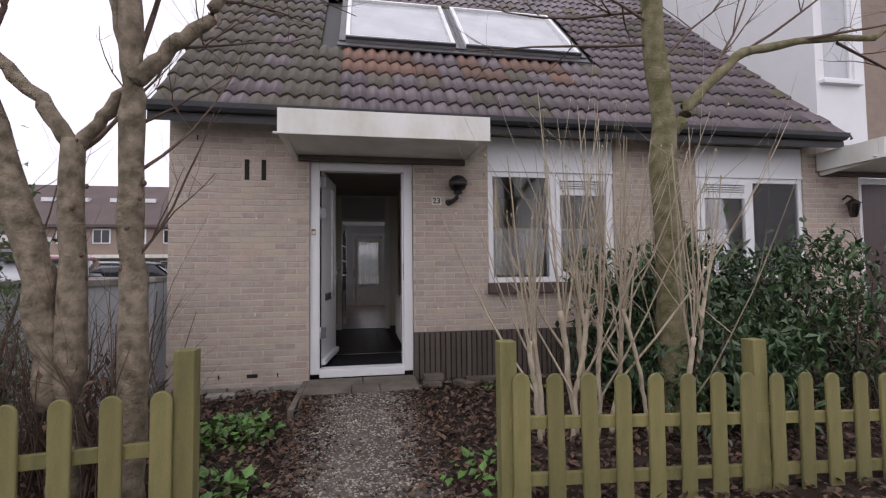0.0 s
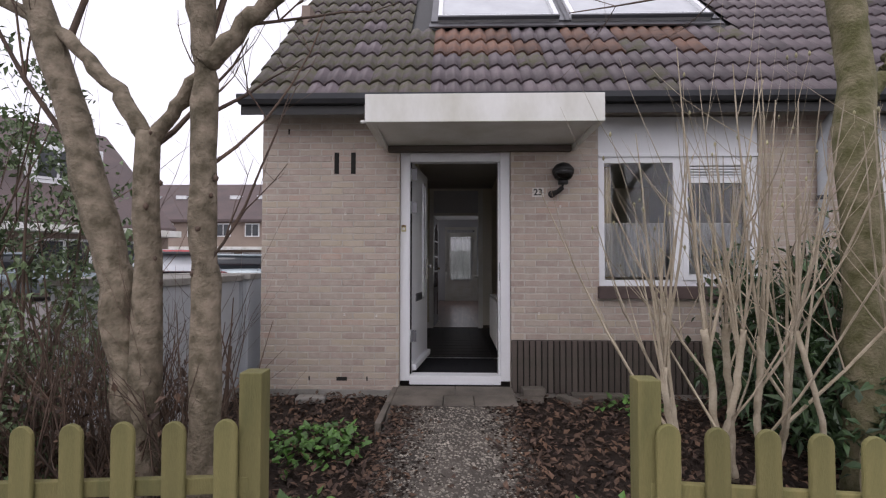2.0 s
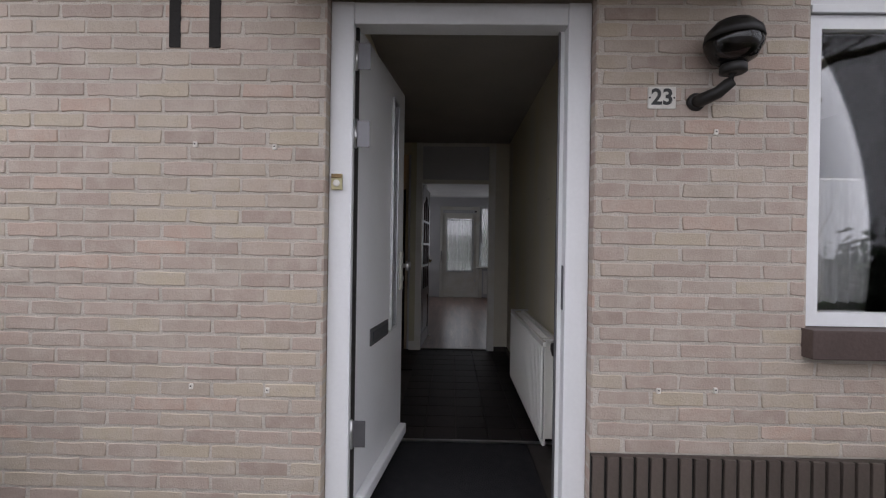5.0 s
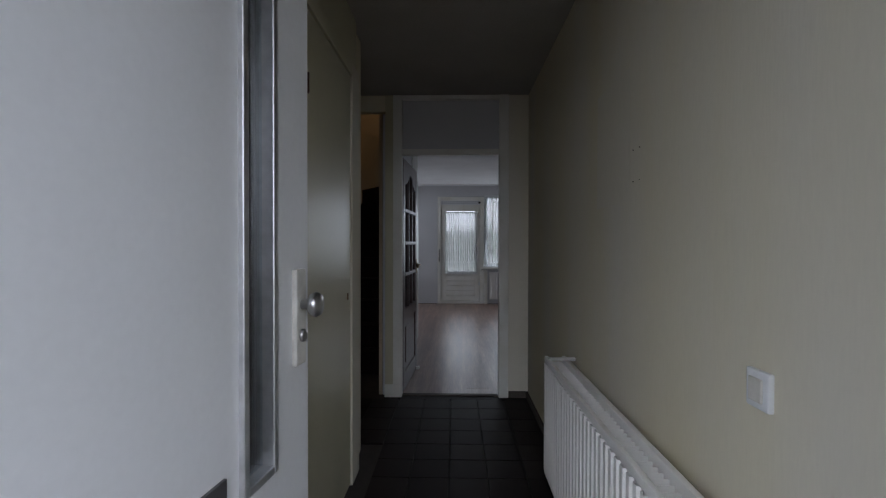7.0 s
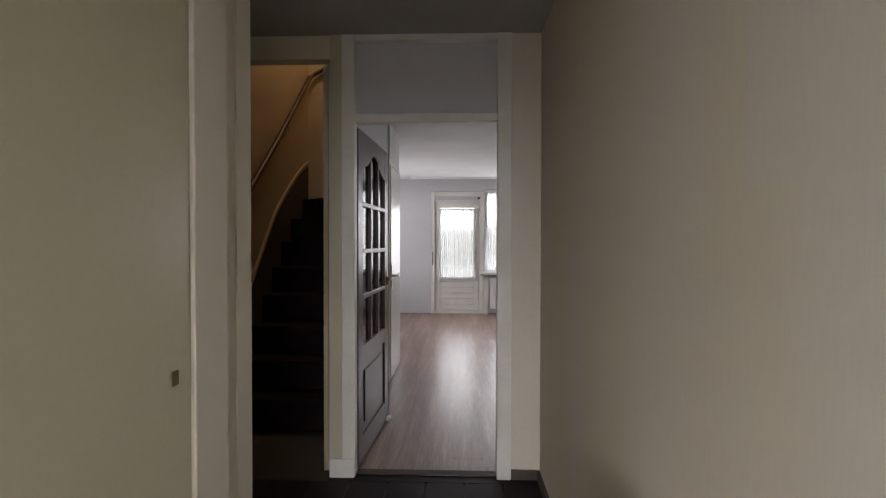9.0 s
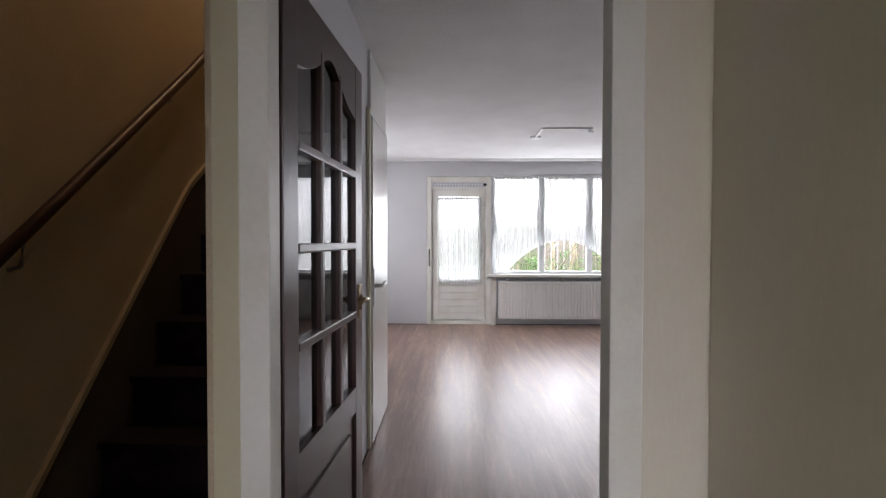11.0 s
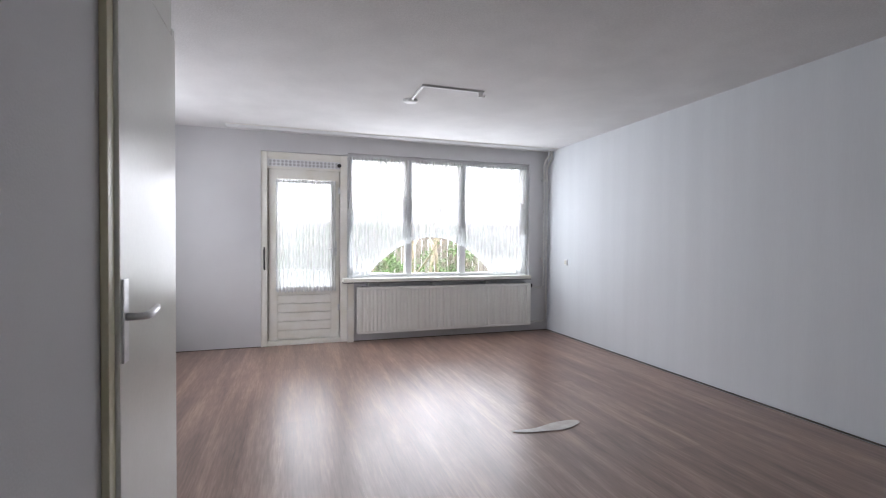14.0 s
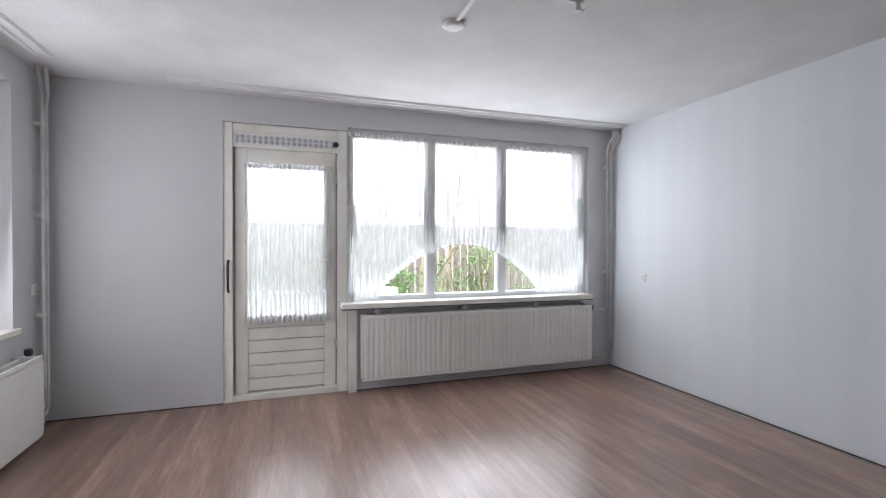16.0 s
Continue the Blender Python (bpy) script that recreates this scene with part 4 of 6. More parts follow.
part("lever", tube(bmesh.new(), [(GW - 0.048, -0.004, 0.985), (GW - 0.048, -0.032, 0.985), (GW - 0.07, -0.04, 0.988), (GW - 0.12, -0.038, 0.995), (GW - 0.155, -0.034, 0.985), (GW - 0.165, -0.034, 0.965)], [0.010, 0.010, 0.011, 0.009, 0.008, 0.007], 10), "brass", ph)
part("rose", lathe(bmesh.new(), [(0.02, -0.004), (0.02, -0.012), (0.012, -0.018)], (GW - 0.048, 0, 0.985), 16, "y"), "brass", ph)
part("door_stop", boxes((GW - 0.06, GW - 0.02, -0.03, 0.0, 0.0, 0.025), bevel=0.004), "old_white", gd)

# doormat and strip
mat_ob = thing("door_mat", "black rubber doormat inside the front door", "doormat", pose(0, 0.5, 0.0))
bm = boxes((-0.40, 0.44, -0.36, 0.37, -0.004, 0.010), bevel=0.004)
part("mat", bm, "door_mat", mat_ob)
struct("floor_strip", boxes((-0.47, 0.60, 0.905, 0.925, -0.004, 0.006)), "steel", "thin metal strip across the hall floor", "trim")

# ---- stairs ----
stairs = thing("stairs", "steep winding stairs with dark worn carpet", "stairs", pose(-0.97, 3.97, 0), kind="structure")
RISE, RUN = 0.21, 0.19
for k in range(5):
    y = k * RUN
    part("step", boxes((-0.40, 0.41, y - 0.02, y + RUN + 0.01, (k + 1) * RISE - 0.03, (k + 1) * RISE), (-0.40, 0.41, y, y + 0.02, k * RISE, (k + 1) * RISE - 0.03), bevel=0.006), "carpet", stairs)
def winder(w):
    """One wedge step turning about the inner newel, clipped by the walls of the well."""
    def reach(a):
        c, sn = math.cos(a), math.sin(a)
        t = min(0.81 / c if c > 1e-6 else 9, 0.775 / sn if sn > 1e-6 else 9)
        return (0.41 - c * t, 0.95 + sn * t)
    a0, a1 = radians(18 * w - 1.5), radians(18 * (w + 1) + 1.5)
    corner = math.atan2(0.775, 0.81)
    angles = [a0, a1] if not a0 < corner < a1 else [a0, corner, a1]
    plan = [(0.41, 0.95)] + [reach(max(0, min(math.pi / 2, a))) for a in angles]
    z1 = (6 + w) * RISE
    bm = bmesh.new()
    lo = [bm.verts.new((x, y, z1 - RISE)) for x, y in plan]
    hi = [bm.verts.new((x, y, z1)) for x, y in plan]
    n = len(plan)
    for i in range(n):
        bm.faces.new((lo[i], lo[(i + 1) % n], hi[(i + 1) % n], hi[i]))
    bm.faces.new(hi)
    bm.faces.new(lo[::-1])
    return bm
for w in range(5):
    part("step", winder(w), "carpet", stairs)
def string_top(y):
    return 0.35 + (y + 0.14) * 1.21 if y < 0.83 else 1.524 + 0.66 * math.sin((y - 0.83) * 1.2)
def string_board(drop0, drop1, thick):
    bm = bmesh.new()
    rows_ = []
    for i in range(25):
        y = -0.14 + 1.83 * i / 24
        t = string_top(y)
        rows_.append([bm.verts.new((x, y, max(0, z))) for x, z in ((-0.41, t - drop0), (-0.41 + thick, t - drop0), (-0.41 + thick, t - drop1), (-0.41, t - drop1))])
    for p, q in zip(rows_, rows_[1:]):
        for k in range(4):
            bm.faces.new((p[k], p[(k + 1) % 4], q[(k + 1) % 4], q[k]))
    bm.faces.new(rows_[0])
    bm.faces.new(rows_[-1][::-1])
    return bm
part("string_board", string_board(0.034, 0.62, 0.012), "brown_board", stairs, "dark stair string along the wall")
# Cap shares the darkened wall colour so the stair foot stays dim.
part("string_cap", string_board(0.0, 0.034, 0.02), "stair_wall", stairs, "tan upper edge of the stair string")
rail = thing("handrail", "dark wooden handrail on the stair wall", "handrail", pose(-1.33, 3.6, 0))
part("rail", tube(bmesh.new(), [(0, -0.1, 0.98), (0, 0.35, 1.38), (0, 1.15, 2.10), (0, 2.0, 2.93), (0.04, 2.04, 2.98), (0.75, 2.045, 3.36)], 0.022, 10), "rail_wood", rail)
for y in (0.2, 1.0, 1.75):
    part("bracket", tube(bmesh.new(), [(-0.05, y, 0.94 + y * 0.96), (-0.01, y, 0.95 + y * 0.96), (0, y, 1.04 + y * 0.92)], 0.008), "steel", rail)
lampdata = bpy.data.lights.new("landing_lamp", "POINT")
lampdata.energy, lampdata.color, lampdata.shadow_soft_size = 4.6, (1.0, 0.74, 0.45), 0.08
ll = new("landing_light", lampdata)
ll.location = (-0.9, 4.9, 4.2)
pend = thing("pendant_lamp", "plain pendant bulb above the landing", "lamp", pose(-0.9, 4.9, 4.35))
part("cord", tube(bmesh.new(), [(0, 0, 0), (0, 0, 0.65)], 0.004), "white_paint", pend)
part("socket", lathe(bmesh.new(), [(0.02, -0.03), (0.022, 0.02), (0.008, 0.04)]), "white_paint", pend)

# ---- living room ----
wd = thing("cupboard_door", "white flush stair cupboard door, closed", "door", pose(-0.45, 5.04, 0), kind="structure")
part("leaf", boxes((0.008, 0.03, 0.03, 0.66, 0.012, 1.95), bevel=0.003), "white_door", wd)
part("frame", boxes((0.001, 0.02, -0.02, 0.026, 0, 2.0), bevel=0.003), "cream_paint", wd)
part("frame", boxes((0.001, 0.02, 0.664, 0.70, 0, 2.0), bevel=0.003), "white_door", wd)
part("overpanel", boxes((0.001, 0.018, 0.03, 0.66, 1.975, CEIL - 0.01), bevel=0.003), "white_door", wd)
ph = part("handle_plate", boxes((0.03, 0.037, 0.04, 0.08, 0.83, 1.06), bevel=0.003), "aluminium", wd, "satin aluminium handle plate")
part("lever", tube(bmesh.new(), [(0.035, 0.06, 0.955), (0.075, 0.06, 0.955), (0.085, 0.08, 0.956), (0.085, 0.15, 0.962), (0.08, 0.185, 0.967)], [0.011, 0.011, 0.012, 0.011, 0.008], 10), "aluminium", ph)

# garden door and wide rear window
BY = 9.10
bd = thing("garden_door", "old white garden door with glass and boarded base", "door", pose(0.165, BY, 0), kind="structure")
part("jamb", boxes((-0.465, -0.40, -0.06, 0.09, 0, 2.148), bevel=0.004), "old_white", bd)
part("jamb", boxes((0.385, 0.465, -0.06, 0.09, 0, 2.148), bevel=0.004), "old_white", bd)
part("head", boxes((-0.40, 0.385, -0.05, 0.09, 2.09, 2.148), bevel=0.004), "old_white", bd)
part("threshold", boxes((-0.40, 0.385, -0.06, 0.09, 0.0, 0.049), bevel=0.005), "old_white", bd)
part("rebate", boxes((-0.42, -0.30, 0.032, 0.05, 0.02, 1.98), (0.29, 0.40, 0.032, 0.05, 0.02, 1.98), (-0.30, 0.29, 0.032, 0.05, 0.02, 0.60)), "old_white", bd)
part("stile", boxes((-0.385, -0.295, -0.02, 0.03, 0.05, 1.965), bevel=0.004), "old_white", bd)
part("stile", boxes((0.285, 0.375, -0.02, 0.03, 0.05, 1.965), bevel=0.004), "old_white", bd)
part("top_rail", boxes((-0.295, 0.285, -0.02, 0.03, 1.86, 1.965), bevel=0.004), "old_white", bd)
part("mid_rail", boxes((-0.295, 0.285, -0.02, 0.03, 0.56, 0.66), bevel=0.004), "old_white", bd)
for k in range(5):
    part("board", boxes((-0.295, 0.285, -0.012, 0.02, 0.06 + k * 0.10, 0.155 + k * 0.10), bevel=0.006), "old_white", bd)
no_shadow(part("pane", boxes((-0.295, 0.285, 0.006, 0.012, 0.66, 1.86)), "glass", bd))
bar = part("vent_bar", boxes((-0.40, 0.385, -0.045, 0.06, 1.965, 1.99), (-0.40, 0.385, -0.045, 0.06, 2.07, 2.09), (-0.40, 0.385, 0.05, 0.06, 1.99, 2.07)), "old_white", bd)
for k in range(18):
    x = -0.37 + k * 0.042
    part("vent_opening", lathe(bmesh.new(), [(0.015, -0.046), (0.015, -0.052), (0.008, -0.052)], (x, 0, 2.048), 10, "y"), "steel", bar)
    part("vent_opening", lathe(bmesh.new(), [(0.015, -0.046), (0.015, -0.052), (0.008, -0.052)], (x, 0, 2.013), 10, "y"), "steel", bar)
part("vent_grille", boxes((-0.40, 0.385, -0.046, -0.04, 1.99, 2.07)), "white_paint", bd)
part("vent_knob", lathe(bmesh.new(), [(0.022, -0.04), (0.022, -0.07), (0.014, -0.08)], (0.375, 0, 2.03), 12, "y"), "black", bd)
for z in (0.40, 1.75):
    part("hinge", boxes((0.36, 0.40, -0.035, -0.02, z - 0.035, z + 0.035), bevel=0.003), "aluminium", bd)
part("lever", tube(bmesh.new(), [(0.335, -0.02, 1.08), (0.335, -0.06, 1.08), (0.29, -0.065, 1.085), (0.235, -0.06, 1.075)], 0.008, 8), "aluminium", bd)
part("escutcheon", boxes((0.322, 0.348, -0.026, -0.02, 1.0, 1.16), bevel=0.002), "aluminium", bd)
part("pull_handle", tube(bmesh.new(), [(-0.43, -0.06, 0.85), (-0.43, -0.095, 0.88), (-0.43, -0.095, 1.06), (-0.43, -0.06, 1.09)], 0.009, 8), "black", bd, "dark metal pull handle")

bw = thing("window_3", "wide white rear window in three lights", "window", pose(0.635, BY, 0.725), kind="structure")
WL, WH = 2.35, 1.455
part("window_frame", boxes((0, 0.05, -0.02, 0.09, 0, WH), (WL - 0.05, WL, -0.02, 0.09, 0, WH), (0.05, WL - 0.05, -0.02, 0.09, WH - 0.05, WH), (0.05, WL - 0.05, -0.02, 0.09, 0, 0.05)), "white_paint", bw)
for x in (0.70, 1.40):
    part("mullion", boxes((x, x + 0.075, -0.015, 0.085, 0.05, WH - 0.05), bevel=0.004), "white_paint", bw)
for a, b in ((0.05, 0.70), (0.775, 1.40), (1.475, WL - 0.05)):
    no_shadow(part("pane", boxes((a, b, 0.03, 0.036, 0.05, WH - 0.05)), "glass", bw))
part("window_sill", boxes((-0.06, WL - 0.03, -0.19, -0.02, -0.03, 0.012), bevel=0.005), "old_white", bw, "white window board with dark edge")
part("sill_edge", boxes((-0.06, WL - 0.03, -0.186, -0.022, -0.04, -0.031)), "zinc", bw)
struct("wall_pier", boxes((0.632, 0.70, 8.985, 9.03, 0, 0.685)), "old_white", "white post beside the garden door", "trim")

back_rad = radiator("radiator", pose(0.735, 8.925, 0.10), 2.22, 0.535, "long white panel radiator under the rear window", 0.09)
part("valve", lathe(bmesh.new(), [(0.014, 0), (0.022, 0.015), (0.022, 0.045), (0.014, 0.05)], (2.245, 0.045, 0.475), 14, "z"), "black", back_rad, "dark thermostat valve")
for x in (0.12, 0.9, 1.6):
    part("wall_arm", boxes((x, x + 0.03, 0.02, 0.105, 0.535, 0.60)), "pipe", back_rad)
part("deflector_hook", tube(bmesh.new(), [(0.25, 0.02, 0.535), (0.28, 0.03, 0.58), (0.32, 0.05, 0.59)], 0.008), "pipe", back_rad)
rp = thing("heating_pipes", "white painted heating pipes in the room corner", "pipes", pose(3.20, 8.98, 0))
part("pipe", tube(bmesh.new(), [(-0.26, 0, 0.575), (-0.06, 0, 0.575), (-0.03, 0, 0.60), (-0.03, 0, 2.16), (-0.02, -0.03, 2.24), (0.01, -0.08, 2.30), (0.01, -0.08, 2.36)], 0.011), "pipe", rp)
part("pipe", tube(bmesh.new(), [(-0.26, 0, 0.13), (-0.04, 0, 0.13), (0.015, 0, 0.18), (0.015, 0, 2.12), (0.025, -0.03, 2.20), (0.04, -0.08, 2.25), (0.04, -0.08, 2.36)], 0.013), "pipe", rp)
for z in (0.95, 1.98):
    part("clip", boxes((-0.045, 0.03, -0.004, 0.045, z - 0.012, z + 0.012), bevel=0.002), "pipe", rp)
lp = thing("heating_pipes", "white painted heating pipes beside the side window", "pipes", pose(-1.355, 8.93, 0))
part("pipe", tube(bmesh.new(), [(0.0, -0.30, 0.09), (0.0, -0.02, 0.09), (0, 0.01, 0.13), (0, 0.01, 2.12), (0.02, -0.02, 2.2), (0.04, -0.07, 2.24), (0.04, -0.09, 2.36)], 0.013), "pipe", lp)
part("pipe", tube(bmesh.new(), [(0.0, -0.30, 0.15), (0.0, -0.06, 0.15), (0, -0.035, 0.18), (0, -0.035, 2.14), (0.0, -0.06, 2.25), (0.0, -0.10, 2.36)], 0.011), "pipe", lp)
for z in (0.75, 1.4, 2.0):
    part("clip", boxes((-0.045, 0.004, -0.05, 0.03, z - 0.012, z + 0.012), bevel=0.002), "pipe", lp)

side_rad = radiator("radiator", pose(-1.28, 7.98, 0.03, 0, 0, 90), 0.70, 0.50, "short flat white radiator under the side window", 0.09, False)
part("valve", lathe(bmesh.new(), [(0.014, 0), (0.022, 0.012), (0.022, 0.04), (0.014, 0.045)], (0.66, 0.05, 0.505), 14, "z"), "black", side_rad, "dark thermostat valve")
sw = thing("window_4", "white side window in a deep reveal", "window", pose(-1.70, 6.9, 0.70), kind="structure")
part("window_frame", boxes((-0.03, 0.05, 0, 0.05, 0, 1.49), (-0.03, 0.05, 1.68, 1.73, 0, 1.49), (-0.03, 0.05, 0.05, 1.68, 0, 0.05), (-0.03, 0.05, 0.05, 1.68, 1.44, 1.49), (-0.03, 0.05, 0.84, 0.90, 0.05, 1.44)), "white_paint", sw)
for a, b in ((0.05, 0.84), (0.90, 1.68)):
    no_shadow(part("pane", boxes((0.0, 0.006, a, b, 0.05, 1.44)), "glass", sw))
part("window_sill", boxes((0.05, 0.33, -0.02, 1.76, -0.03, 0.004), bevel=0.005), "old_white", sw)

# net curtains
def arch_bottom(x):
    u = (x - 1.03) / 0.80
    return 0.03 + (0.45 * (1 - u * u) if abs(u) < 0.95 else 0.0)
curtain_thing(pose(0.63, 9.065, 0.74), pleats(0, 2.32, arch_bottom, 1.39, 46, 0.013, 21, steps=10), "white net curtain with arched lower edge", "sheer", [(-0.02, 0, 1.395), (2.34, 0, 1.395)])
def ruffle(x0, x1, lo, hi, n, seed):
    return pleats(x0, x1, lo, hi, n, 0.016, seed, 0.03, 3)
def hem_top(x):
    return arch_bottom(x) + 0.055
curtain_thing(pose(0.63, 9.035, 0.74), ruffle(0.0, 2.32, arch_bottom, hem_top, 52, 22), "gathered lower hem of the arched net curtain", "gathered", None, "curtain_hem")
curtain_thing(pose(0.63, 9.035, 0.74), ruffle(0.0, 2.32, 1.37, 1.40, 60, 23), "gathered heading of the wide net curtain", "gathered", None, "curtain_heading")
for x, z, w, h in ((0.66, 0.42, 0.085, 0.52), (1.37, 0.42, 0.085, 0.50), (2.235, 0.03, 0.07, 0.9), (0.0, 0.0, 0.07, 0.8)):
    c = thing("curtain_tail", "gathered tail of the net curtain", "curtain", pose(0.63 + x, 9.04, 0.74 + z))
    part("cloth", pleats(0, w, -0.02, h, 4, 0.014, 5), "gathered", c)
curtain_thing(pose(-0.15, 9.045, 0.60), ruffle(0.0, 0.65, 0.0, 0.05, 16, 24), "gathered hem of the garden door curtain", "gathered", None, "curtain_hem")
curtain_thing(pose(-0.15, 9.045, 0.60), ruffle(0.0, 0.65, 0.225, 0.25, 16, 25), "stitched tuck across the garden door curtain", "gathered", None, "curtain_hem")
curtain_thing(pose(-0.15, 9.045, 0.60), ruffle(0.0, 0.65, 1.21, 1.25, 16, 26), "gathered heading of the garden door curtain", "gathered", None, "curtain_heading")
curtain_thing(pose(-0.15, 9.062, 0.60), pleats(0, 0.65, 0.0, 1.24, 18, 0.014, 31, 0.08), "white net curtain on the garden door", "sheer", [(-0.01, 0, 1.23), (0.66, 0, 1.23)])
curtain_thing(pose(-1.62, 8.60, 0.74, 0, 0, -90), pleats(0, 1.65, 0.0, 1.34, 26, 0.014, 41), "white net curtain in the side window", "sheer", [(0, 0, 1.34), (1.66, 0, 1.34)])

def ceiling_rail(m, L, label):
    r = thing("curtain_rail", label, "curtain rail", m)
    part("track", boxes((0, L, -0.012, 0.012, -0.018, 0.0), bevel=0.003), "white_paint", r)
    part("track", boxes((0, L, 0.05, 0.075, -0.018, 0.0), bevel=0.003), "white_paint", r)
    part("base", boxes((0, L, -0.02, 0.085, -0.005, 0.0)), "old_white", r, "grubby painted strip")
    return r
ceiling_rail(pose(-0.62, 8.79, CEIL), 3.86, "white double curtain rail on the ceiling before the window")
ceiling_rail(pose(-1.20, 6.5, CEIL, 0, 0, 90), 2.1, "white double curtain rail along the side window")

tr = thing("ceiling_lamp_cable", "white ceiling rose with surface cable duct and hook", "ceiling fitting", pose(0.97, 7.03, CEIL))
part("rose", lathe(bmesh.new(), [(0.06, 0), (0.06, -0.012), (0.045, -0.022), (0.01, -0.024)], (0, 0.40, 0), 24), "white_paint", tr)
part("duct", boxes((-0.01, 0.01, -0.01, 0.36, -0.014, 0.0), bevel=0.002), "white_paint", tr)
part("duct", boxes((0.01, 0.50, -0.01, 0.01, -0.014, 0.0), bevel=0.002), "white_paint", tr)
part("hook", tube(bmesh.new(), [(0.485, 0, -0.012), (0.485, 0, -0.035), (0.50, 0, -0.045), (0.51, 0, -0.03)], 0.004), "steel", tr)
part("terminal", boxes((0.455, 0.48, -0.012, 0.012, -0.05, -0.012), bevel=0.003), "white_paint", tr)

# dried glue stain on the laminate; its pale colour includes the gloss reflection
bm = bmesh.new()
ring = []
for k in range(40):
    a = 2 * math.pi * k / 40
    x = -0.115 + 0.245 * math.cos(a)
    half = 0.022 + 0.058 * ((math.cos(a) + 1) / 2) ** 1.4 + 0.006 * math.sin(5 * a + 1)
    ring.append(bm.verts.new((x, half * math.sin(a) + 0.022 * math.sin(9 * x), 0.0)))
top = bm.faces.new(ring)
ex = bmesh.ops.extrude_face_region(bm, geom=[top])
bmesh.ops.translate(bm, verts=[v for v in ex["geom"] if isinstance(v, bmesh.types.BMVert)], vec=(0, 0, 0.0015))
stain = part("floor_stain", bm, "chip")
stain.location = (1.66, 6.16, 0.0035)
tagged(stain, "dried glue stain on the laminate floor, paled by painted glare", "stain")
struct("baseboard_living", boxes((3.246, 3.26, 3.5, 9.03, 0, 0.006), (-1.40, -0.30, 9.018, 9.03, 0, 0.006), (0.70, 3.246, 9.018, 9.03, 0, 0.006)), "brown_board", "thin dark edge strip along the floor", "baseboard")

# ---- garden and street ----
def garden_soil():
    bm = bmesh.new()
    nx, ny = 90, 34
    g = []
    for j in range(ny + 1):
        row = []
        for i in range(nx + 1):
            x, y = -3.6 + 12.0 * i / nx, -3.6 + 3.55 * j / ny
            z = -0.165 + 0.025 * noise.noise((x * 2.2, y * 2.2, 0)) + 0.02 * noise.noise((x * 7, y * 7, 3))
            if -0.6 < x < 0.6:
                z -= 0.03
            row.append(bm.verts.new((x, y, z)))
        g.append(row)
    for j in range(ny):
        for i in range(nx):
            bm.faces.new((g[j][i], g[j][i + 1], g[j + 1][i + 1], g[j + 1][i])).smooth = True
    return bm
struct("garden_soil", garden_soil(), "soil", "dark bare garden soil with fallen leaves", "soil")

def path_z(y):
    return -0.135 + 0.065 * max(0, ((y + 3.5) / 2.86 - 0.45) / 0.55) + 0.012 * noise.noise((0, y * 2, 7))

def path_slab():
    bm = bmesh.new()
    n = 24
    for j in range(n + 1):
        u = j / n
        y = -3.5 + 2.86 * u
        z = path_z(y)
        wl = -0.40 - 0.13 * u + 0.03 * noise.noise((1, y * 3, 0))
        wr = 0.44 + 0.08 * u + 0.03 * noise.noise((5, y * 3, 0))
        for x in (wl, (wl + wr) / 2, wr):
            bm.verts.new((x, y, z))
        bm.verts.new((wl, y, z - 0.06)), bm.verts.new((wr, y, z - 0.06))
    bm.verts.ensure_lookup_table()
    v = bm.verts
    for j in range(n):
        a, b = 5 * j, 5 * (j + 1)
        for p, q in ((0, 1), (1, 2), (3, 0), (2, 4)):
            bm.faces.new((v[a + p], v[a + q], v[b + q], v[b + p]))
    return bm
path = struct("garden_path", path_slab(), "path", "worn exposed-aggregate garden path to the front door", "path")
for x0, x1, y0, y1 in ((-0.53, 0.0, -0.36, -0.055), (0.005, 0.53, -0.36, -0.055), (-0.53, -0.10, -0.635, -0.365), (-0.095, 0.16, -0.635, -0.365), (0.165, 0.52, -0.635, -0.365)):
    part("slab", boxes((x0, x1, y0, y1, -0.19, -0.062), bevel=0.008), "flagstone", path)
for y in (-0.3, -0.8):
    part("kerb", boxes((-0.585, -0.535, y - 0.24, y + 0.24, -0.2, -0.07), bevel=0.01), "flagstone", path)

def scatter(name, material, count, place, maker, label, category):
    rng = random.Random(name)
    vs, fs = [], []
    for _ in range(count):
        maker(rng, place(rng), vs, fs)
    me = bpy.data.meshes.new(name)
    me.from_pydata(vs, [], fs)
    me.materials.append(M[material])
    return tagged(new(name, me), label, category, kind="stuff")

def add_leaf(rng, p, vs, fs, size=0.05, flat=0.3, width=0.5):
    yaw, pitch, roll = rng.uniform(0, 6.28), rng.uniform(-1, 1) * flat * 1.5, rng.uniform(-1, 1) * flat
    R = Euler((roll, pitch, yaw)).to_matrix()
    s = size * rng.uniform(0.6, 1.3)
    b = len(vs)
    for q in ((0, 0, 0), (0.35 * s, -width * 0.5 * s, 0.10 * s), (s, 0, -0.06 * s), (0.35 * s, width * 0.5 * s, 0.10 * s), (0.5 * s, 0, 0)):
        vs.append(tuple(Vector(p) + R @ Vector(q)))
    fs += [(b, b + 1, b + 4), (b + 1, b + 2, b + 4), (b + 2, b + 3, b + 4), (b + 3, b, b + 4)]

